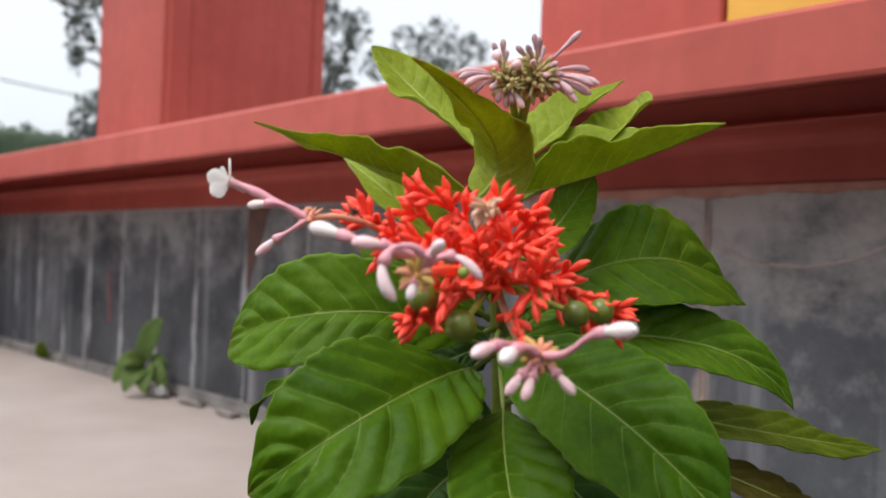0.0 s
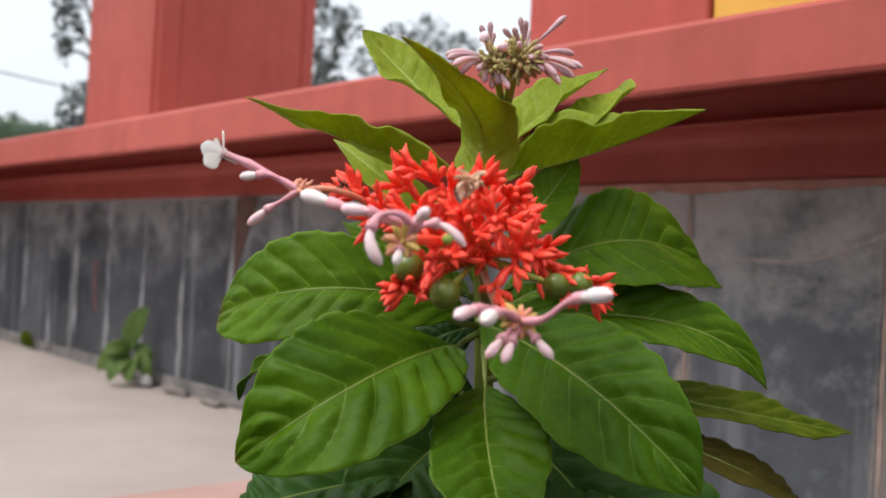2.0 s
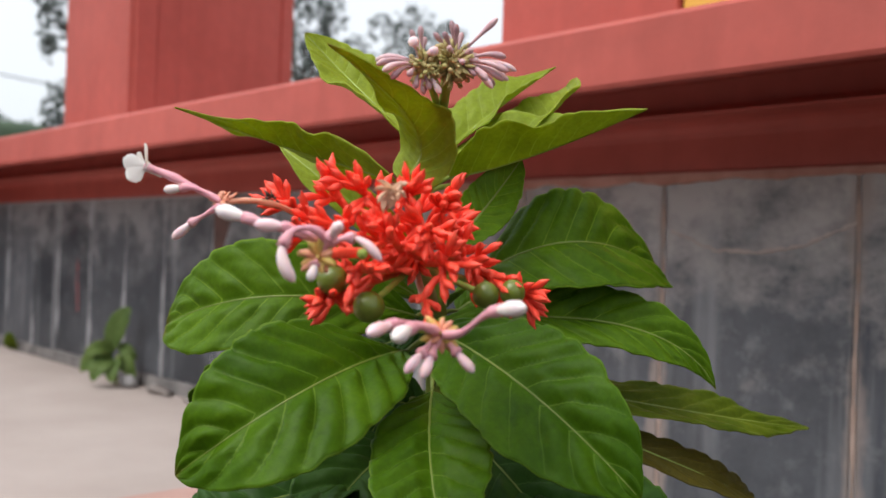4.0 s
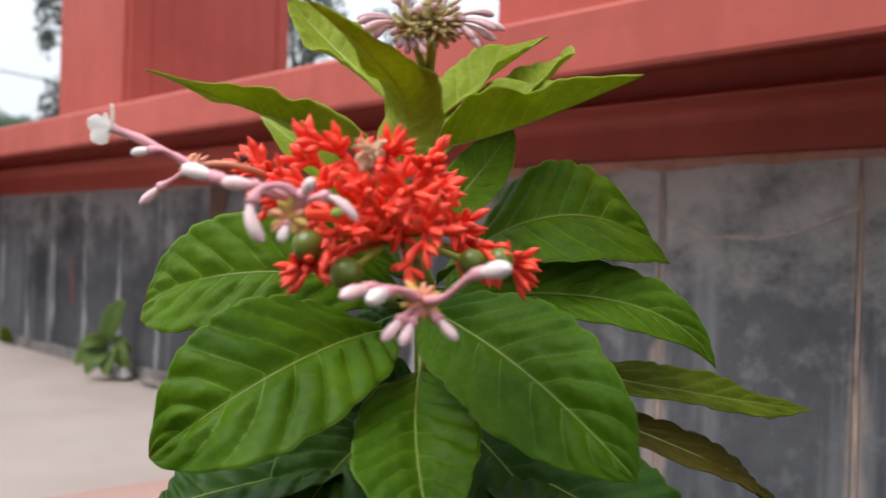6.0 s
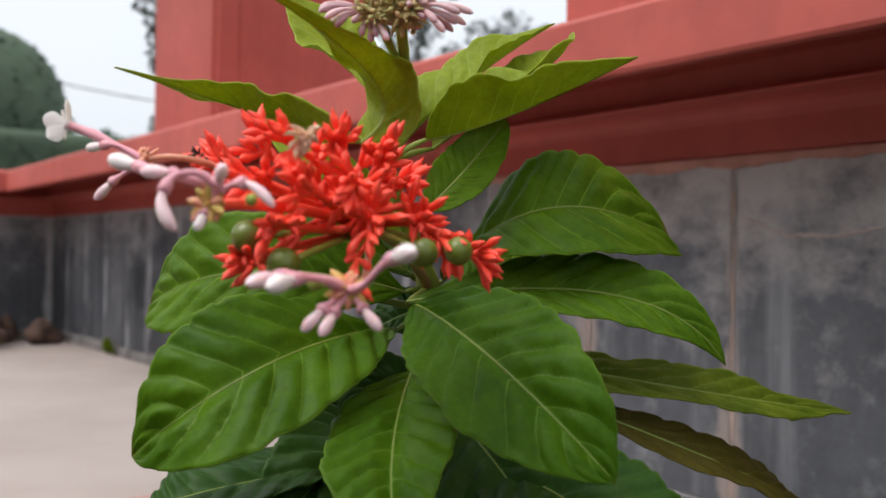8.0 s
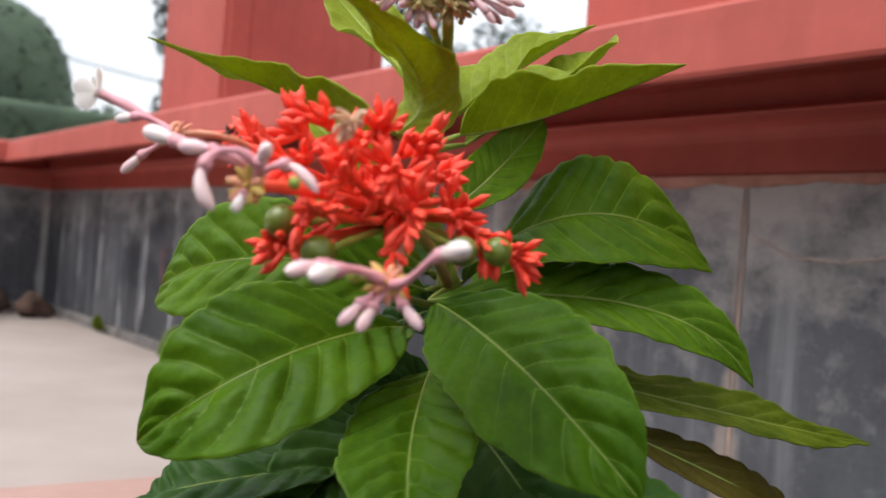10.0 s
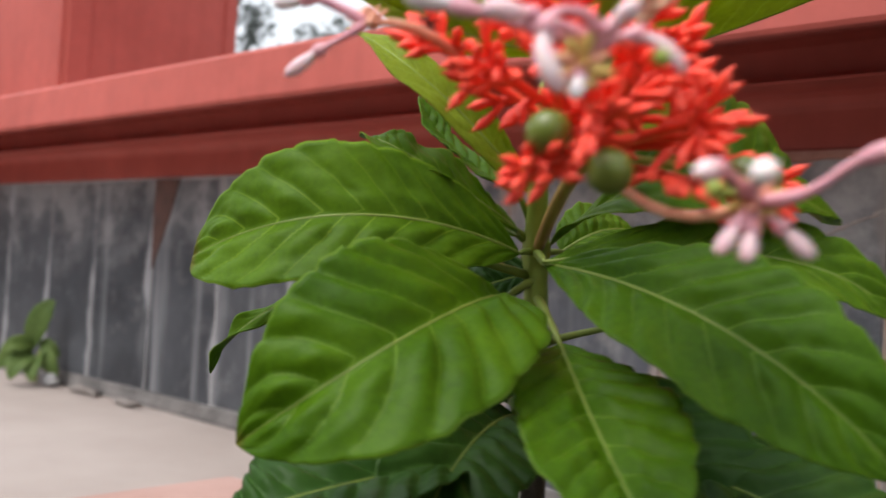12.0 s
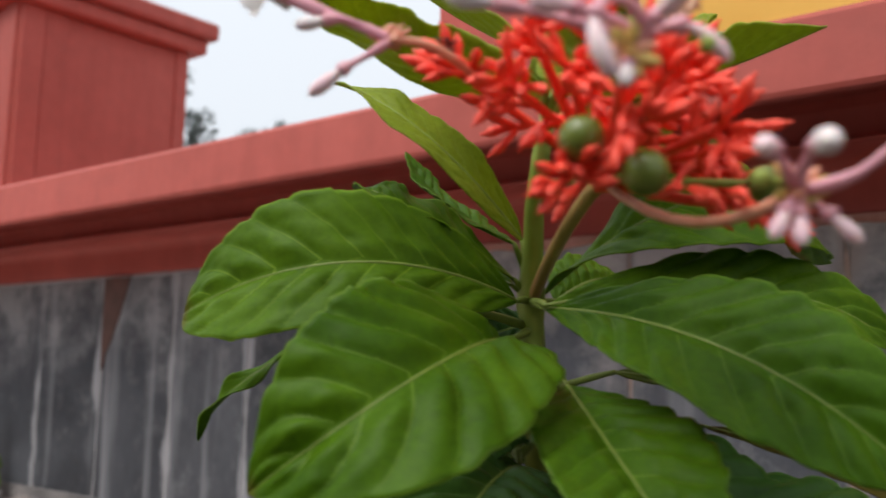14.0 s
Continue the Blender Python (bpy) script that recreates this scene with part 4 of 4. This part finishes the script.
FAN = [(0.0165, 0.002, 0.0006), (0.0205, -0.002, -0.003), (0.0170, 0.006, -0.005), (0.0158, 0.003, -0.0074), (0.0122, 0.004, -0.0102), (0.0100, 0.009, -0.0085), (0.0185, -0.008, -0.001), (0.0182, -0.005, -0.0058), (0.0140, -0.009, -0.0070)]
FAN_SIDE = [(-0.0153, 0.0, -0.0005), (-0.0148, 0.004, -0.0026), (-0.0128, 0.004, -0.0046), (-0.0100, 0.002, -0.0068), (-0.0140, -0.006, 0.0012), (-0.0130, -0.007, -0.0035)]
UPRIGHT = [(-0.0020, 0.0, 0.0125), (-0.0004, 0.003, 0.0108), (-0.0046, 0.004, 0.0078), (-0.0078, 0.002, 0.0078), (0.0020, -0.006, 0.0100), (-0.0030, -0.007, 0.0090)]
UPRIGHT_SIDE = [(-0.0008, 0.0, 0.0116), (-0.0040, 0.001, 0.0100), (0.0008, -0.004, 0.0088)]
BACK = [(-0.0030, -0.013, -0.002), (0.0080, -0.013, 0.003), (0.0110, -0.011, -0.005), (0.0020, -0.012, -0.006), (-0.0080, -0.011, 0.002)]
for k, tip in enumerate(FAN):
    umbel_bud(TOP, tip, (ROSY, BLUSH, ROSY)[k % 3])
for k, tip in enumerate(FAN_SIDE):
    umbel_bud(TOP_SIDE, tip, (ROSY, ROSY, BLUSH)[k % 3])
for c, tips in ((TOP, UPRIGHT), (TOP_SIDE, UPRIGHT_SIDE)):
    for tip in tips:
        umbel_bud(c, tip, DUSK, 0.0012, 0.0)
for tip in BACK:
    umbel_bud(TOP, tip, ROSY)
umbel_bud(TOP, (0.0135, 0.0, 0.0140), ROSY, 0.0013, 0.0)
# two fat pale buds in front, and short ones that hang under the tufts
umbel_bud(TOP_SIDE, (-0.0035, 0.006, 0.0052), BLUSH, 0.0022)
umbel_bud(TOP_SIDE, (0.0045, 0.006, 0.0018), BLUSH, 0.0020)
for k, tip in enumerate(((0.0030, 0.003, -0.0100), (-0.0020, 0.002, -0.0096), (0.0065, 0.003, -0.0112), (0.0010, 0.001, -0.0112), (-0.0045, 0.004, -0.0058))):
    umbel_bud(TOP_SIDE, tip, (DUSK, ROSY, BLUSH)[k % 3], 0.0013, 0.0)
for tip in ((0.0050, 0.008, 0.0015), (0.0072, 0.007, -0.0020), (0.0020, 0.009, -0.0030), (-0.0030, 0.008, 0.0020), (0.0065, 0.006, -0.0065)):
    umbel_bud(TOP, tip, ROSY, 0.0012, 0.0)

# ---- at the foot of the wall ----
weed = thing("weed", "small green weed in the crack under the tiles", "weed")


def weed_leaf(base, tip, width, seed, material=LEAF):
    base, tip = Vector(base), Vector(tip)
    me, axis = blade("leaf", base, (base + tip) / 2 + Vector((0.004, -0.006, 0.012)), tip, width, (0.6, -0.7, 0.4), fold=10, quilt=0.001, seed=seed, lead=0.5, rows=16, cols=8)
    part("leaf", me, material, weed)


WEED = leaf_material("weed_leaf", (0.075, 0.125, 0.030), (0.135, 0.195, 0.060), (0.18, 0.24, 0.08), 0.5, 0.25)
WEED_FOOT = Vector((-1.398, -0.048, GROUND))
for i, (a0, c0, a1, b1, c1, w) in enumerate(((-0.008, 0.050, -0.062, 0.02, 0.020, 0.040), (-0.004, 0.045, -0.030, 0.05, 0.006, 0.042), (0.002, 0.042, 0.006, 0.05, 0.004, 0.036), (0.006, 0.050, 0.044, 0.03, 0.010, 0.034), (0.004, 0.055, 0.040, 0.01, 0.045, 0.030), (-0.004, 0.060, -0.052, 0.03, 0.050, 0.030))):
    weed_leaf(WEED_FOOT + RIGHT * a0 + Vector((0, 0, c0)), WEED_FOOT + RIGHT * a1 + TOWARD * b1 + Vector((0, 0, c1)), w, 70 + i, WEED)
weed_leaf(WEED_FOOT + RIGHT * -0.012 + Vector((0, 0, 0.060)), WEED_FOOT + RIGHT * 0.024 + Vector((0, 0, 0.145)), 0.044, 80, WEED)
part("stem", tube([WEED_FOOT - Vector((0, 0, 0.004)), WEED_FOOT + Vector((0.002, 0, 0.03)), WEED_FOOT + Vector((0.005, 0, 0.055))], [0.003, 0.0026, 0.0018], "stem", 8), STEM, weed)


def stone(name, place, size, seed, material, label, category, group):
    r = random.Random(seed)
    bm = bmesh.new()
    bmesh.ops.create_icosphere(bm, subdivisions=3, radius=1.0)
    k = r.uniform(0, 50)
    for v in bm.verts:
        v.co *= 1 + 0.45 * noise.noise(v.co * 1.3 + Vector((k, 0, 0))) + 0.28 * noise.noise(v.co * 3.1 + Vector((0, k, 0)))
        v.co = Vector((v.co.x * size[0], v.co.y * size[1], v.co.z * size[2]))
    low_z = min(v.co.z for v in bm.verts)
    for v in bm.verts:
        v.co += Vector(place) + Vector((0, 0, GROUND)) - Vector((0, 0, low_z + 0.004 + size[2] * 0.25))
    for f in bm.faces:
        f.smooth = True
    return tagged(part(name, bm, material), label, category, group)


LUMP = simple("rough_cement", (0.17, 0.14, 0.125), (0.33, 0.29, 0.27), 40.0, 0.95, 0.8, 0.006)
RUBBLE = simple("brown_rubble", (0.045, 0.026, 0.018), (0.16, 0.095, 0.07), 26.0, 0.9, 0.6, 0.006)
stone("cement_lump", (-1.362, -0.040, 0.0), (0.026, 0.015, 0.011), 1, MORTAR, "pale lump of cement at the foot of the tiles", "cement", "lumps by the wall")
stone("cement_lump", (-1.255, -0.030, 0.0), (0.046, 0.014, 0.006), 2, LUMP, "rough brownish lump of cement at the foot of the tiles", "cement", "lumps by the wall")
stone("cement_lump", (-1.115, -0.032, 0.0), (0.040, 0.012, 0.005), 3, LUMP, "rough brownish lump of cement at the foot of the tiles", "cement", "lumps by the wall")
dice = random.Random(9)
for k in range(15):
    stone("rubble_stone", (CORNER + 0.18 + dice.uniform(-0.07, 0.20), -0.07 - 0.042 * k + dice.uniform(-0.02, 0.02), 0.0), (dice.uniform(0.028, 0.052), dice.uniform(0.024, 0.042), dice.uniform(0.022, 0.042)), 20 + k, RUBBLE, "brown rubble stone heaped in the wall's corner", "stone", "rubble in the corner")
moss = thing("moss_tuft", "little dark moss tuft in the joint under the tiles", "moss")
me, _ = blade("tuft", (-2.045, -0.02, GROUND), (-2.047, -0.03, GROUND + 0.02), (-2.053, -0.035, GROUND + 0.04), 0.03, (0.7, -0.7, 0.1), rows=10, cols=6)
part("tuft", me, OLD, moss)
me, _ = blade("tuft", (-2.035, -0.02, GROUND), (-2.020, -0.035, GROUND + 0.02), (-2.015, -0.04, GROUND + 0.045), 0.028, (0.7, -0.7, 0.2), rows=10, cols=6)
part("tuft", me, OLD, moss)


def ragged_strip(x0, x1, z_top, depth, y, seed, name, material, label):
    """A thin smear of plaster with a torn lower edge."""
    n = int((x1 - x0) / 0.006)
    verts, faces = [], []
    for i in range(n + 1):
        x = x0 + (x1 - x0) * i / n
        d = depth * (0.55 + 0.9 * abs(noise.noise((x * 9, seed, 0))) + 0.35 * noise.noise((x * 45, seed, 2)))
        fade = min(1, (x - x0) / 0.15)
        verts += [(x, y + 0.003, z_top), (x, y, z_top), (x, y, z_top - d * fade), (x, y + 0.003, z_top - d * fade - 0.001)]
    for i in range(n):
        for j in range(3):
            faces.append((i * 4 + j, i * 4 + j + 1, i * 4 + j + 5, i * 4 + j + 4))
    me = bpy.data.meshes.new(name)
    me.from_pydata(verts, [], faces)
    return tagged(part(name, me, material), label, "plaster", kind="structure")


ragged_strip(-0.75, 1.7, 0.3835, 0.011, -0.0115, 3.0, "trim_plaster", PLASTER, "ragged pink plaster smear along the tile tops")


def paint_run():
    """A brown-red spill of paint that narrows downwards on one tile."""
    pts = [(-1.104, 0.379), (-1.036, 0.379), (-1.047, 0.347), (-1.060, 0.318), (-1.074, 0.290), (-1.090, 0.262), (-1.100, 0.235), (-1.104, 0.30)]
    me = bpy.data.meshes.new("trim_stain")
    me.from_pydata([(x, -0.0112, z) for x, z in pts] + [(x, -0.0085, z) for x, z in pts], [], [tuple(range(8)), tuple(range(15, 7, -1))] + [(i, (i + 1) % 8, (i + 1) % 8 + 8, i + 8) for i in range(8)])
    return tagged(part("trim_stain", me, simple("paint_spill", (0.075, 0.040, 0.030), (0.14, 0.065, 0.05), 30.0, 0.7, 0.2, 0.001)), "brown-red paint spill on one slate tile", "stain", kind="structure")


paint_run()


def crack(points, width, seed, material, label, category, name):
    """A thin wavering line of filler that lies on the face of a tile."""
    r = random.Random(seed)
    verts, faces = [], []
    for i in range(len(points) - 1):
        (xa, za), (xb, zb) = points[i], points[i + 1]
        for k in range(8):
            f = k / 8
            verts.append((xa + (xb - xa) * f, za + (zb - za) * f + r.uniform(-0.0012, 0.0012)))
    verts.append(points[-1])
    n = len(verts)
    ws = [width * r.uniform(0.25, 1.0) for _ in verts]
    along = [(verts[min(i + 1, n - 1)][0] - verts[max(i - 1, 0)][0], verts[min(i + 1, n - 1)][1] - verts[max(i - 1, 0)][1]) for i in range(n)]
    out = []
    for (x, z), w, (dx, dz) in zip(verts, ws, along):
        m = math.hypot(dx, dz) or 1.0
        px, pz = -dz / m * w / 2, dx / m * w / 2
        out += [(x - px, -0.0088, z - pz), (x, -0.0095, z), (x + px, -0.0088, z + pz)]
    for i in range(n - 1):
        faces += [(i * 3, i * 3 + 1, i * 3 + 4, i * 3 + 3), (i * 3 + 1, i * 3 + 2, i * 3 + 5, i * 3 + 4)]
    me = bpy.data.meshes.new(name)
    me.from_pydata(out, [], faces)
    return tagged(part(name, me, material), label, category, kind="structure")


POINTING = simple("pink_pointing", (0.34, 0.235, 0.19), (0.50, 0.37, 0.31), 40.0, 0.9, 0.4, 0.003)
FILLER = simple("pink_filler", (0.35, 0.28, 0.255), (0.47, 0.39, 0.35), 60.0, 0.9, 0.4, 0.002)
crack([(-0.172, 0.325), (-0.121, 0.306), (-0.071, 0.305), (-0.03, 0.312), (0.007, 0.327), (0.020, 0.334)], 0.0045, 3, FILLER, "thin pinkish filler line across a slate tile", "crack", "trim_crack")
crack([(0.045, 0.345), (0.085, 0.318), (0.130, 0.322), (0.175, 0.300), (0.215, 0.305)], 0.004, 7, FILLER, "thin pinkish filler line across a slate tile", "crack", "trim_crack")
for joint in (-0.376, -0.181, 0.0215, 0.223):
    crack([(joint - 0.001, 0.378), (joint + 0.001, 0.29), (joint, 0.20), (joint + 0.001, 0.11), (joint, 0.03)], 0.0052, 20, POINTING, "worn pinkish pointing in a tile joint", "mortar", "trim_pointing")
crack([(-1.699, 0.252), (-1.702, 0.205), (-1.695, 0.168), (-1.694, 0.137)], 0.020, 9, simple("faded_red_drip", (0.14, 0.040, 0.045), (0.22, 0.075, 0.075), 40.0, 0.7, 0.2, 0.001), "faded red paint drip on a slate tile", "stain", "trim_stain")


# ---- beyond the wall ----
def leaf_cloud(name, blobs, count, size, seed):
    """Many small loose leaves that fill rough ellipsoids: (centre, radii)."""
    r = np.random.RandomState(seed)
    vol = np.array([b[1][0] * b[1][1] * b[1][2] for b in blobs]) ** 0.7
    pick = r.choice(len(blobs), count, p=vol / vol.sum())
    cen, rad = np.array([b[0] for b in blobs])[pick], np.array([b[1] for b in blobs])[pick]
    d = r.normal(size=(count, 3))
    d /= np.linalg.norm(d, axis=1)[:, None]
    p = cen + d * rad * (r.uniform(0.15, 1.0, (count, 1)) ** 0.45)
    u = r.normal(size=(count, 3))
    u /= np.linalg.norm(u, axis=1)[:, None]
    w = np.cross(u, r.normal(size=(count, 3)))
    w /= np.linalg.norm(w, axis=1)[:, None]
    s = size * r.uniform(0.6, 1.4, (count, 1))
    quad = np.stack([p - u * s, p + w * s * 0.4, p + u * s, p - w * s * 0.4], 1).reshape(-1, 3)
    me = bpy.data.meshes.new(name)
    me.from_pydata(quad.tolist(), [], np.arange(count * 4).reshape(-1, 4).tolist())
    return me


def tree(name, label, foot, blobs, count, size, seed, girth, category="tree"):
    ob = thing(name, label, category)
    foot = Vector(foot)
    mid = Vector(blobs[0][0])
    fork = foot.lerp(mid, 0.62)
    part("trunk", tube([foot, foot.lerp(fork, 0.5) + Vector((0.06, 0.04, 0)), fork], [girth, girth * 0.8, girth * 0.6], "trunk", 10), BARK, ob)
    for c, _ in blobs:
        c = Vector(c)
        part("limb", tube(bent(fork, fork.lerp(c, 0.5) + Vector((0, 0, 0.15)), c, 7), [girth * 0.45, girth * 0.4, girth * 0.34, girth * 0.28, girth * 0.2, girth * 0.14, girth * 0.08], "limb", 7), BARK, ob)
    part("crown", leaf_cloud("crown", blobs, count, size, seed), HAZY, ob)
    return ob


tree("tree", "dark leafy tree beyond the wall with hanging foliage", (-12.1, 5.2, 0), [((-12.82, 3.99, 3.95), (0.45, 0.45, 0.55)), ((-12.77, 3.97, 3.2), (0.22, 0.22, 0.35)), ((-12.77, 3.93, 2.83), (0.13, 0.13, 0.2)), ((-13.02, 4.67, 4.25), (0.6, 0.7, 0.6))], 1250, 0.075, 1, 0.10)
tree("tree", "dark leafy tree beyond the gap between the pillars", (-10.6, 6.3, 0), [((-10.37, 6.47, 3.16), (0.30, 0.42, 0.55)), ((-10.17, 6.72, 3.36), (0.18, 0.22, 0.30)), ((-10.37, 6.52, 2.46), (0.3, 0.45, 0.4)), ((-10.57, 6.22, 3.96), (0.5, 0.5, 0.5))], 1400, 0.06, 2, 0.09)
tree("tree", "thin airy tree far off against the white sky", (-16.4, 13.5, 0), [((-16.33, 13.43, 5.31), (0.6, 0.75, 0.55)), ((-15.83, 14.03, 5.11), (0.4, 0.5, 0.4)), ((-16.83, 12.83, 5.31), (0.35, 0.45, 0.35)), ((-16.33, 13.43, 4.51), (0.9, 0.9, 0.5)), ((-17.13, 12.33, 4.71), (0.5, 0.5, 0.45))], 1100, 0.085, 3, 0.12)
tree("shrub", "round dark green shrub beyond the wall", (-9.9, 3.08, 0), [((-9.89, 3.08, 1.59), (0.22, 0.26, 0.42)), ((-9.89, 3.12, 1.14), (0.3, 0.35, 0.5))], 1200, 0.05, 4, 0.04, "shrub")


def clipped(name, label, core, blobs, count, size, seed, category):
    ob = thing(name, label, category)
    part("body", core, FOLIAGE, ob)
    part("leaves", leaf_cloud("leaves", blobs, count, size, seed), FOLIAGE, ob)
    return ob


DOME_C, DOME_R = (-6.95, 0.63, 1.10), (0.58, 0.58, 0.75)
clipped("topiary_bush", "large dark green bush clipped to a smooth dome", sphere(DOME_C, 1.0, 28, 18, (0.56, 0.56, 0.73)), [(DOME_C, DOME_R)], 9000, 0.028, 5, "bush")
clipped("hedge", "long clipped green hedge beyond the wall", block(-6.55, -6.05, -1.8, 1.54, 0.0, 1.04, 0.08, 3), [((-6.3, -1.8 + 0.3 * k, 0.83 + 0.02 * math.sin(k * 2.1)), (0.32, 0.3, 0.27)) for k in range(12)], 9000, 0.03, 6, "hedge")

cable = thing("overhead_cable", "thin dark overhead cable across the sky", "cable", kind="structure")
part("wire", tube(bent((-15.23, 2.46, 2.99), (-14.78, 4.16, 2.70), (-14.13, 6.46, 2.50), 14), [0.012] * 14, "wire", 6), CABLE, cable)
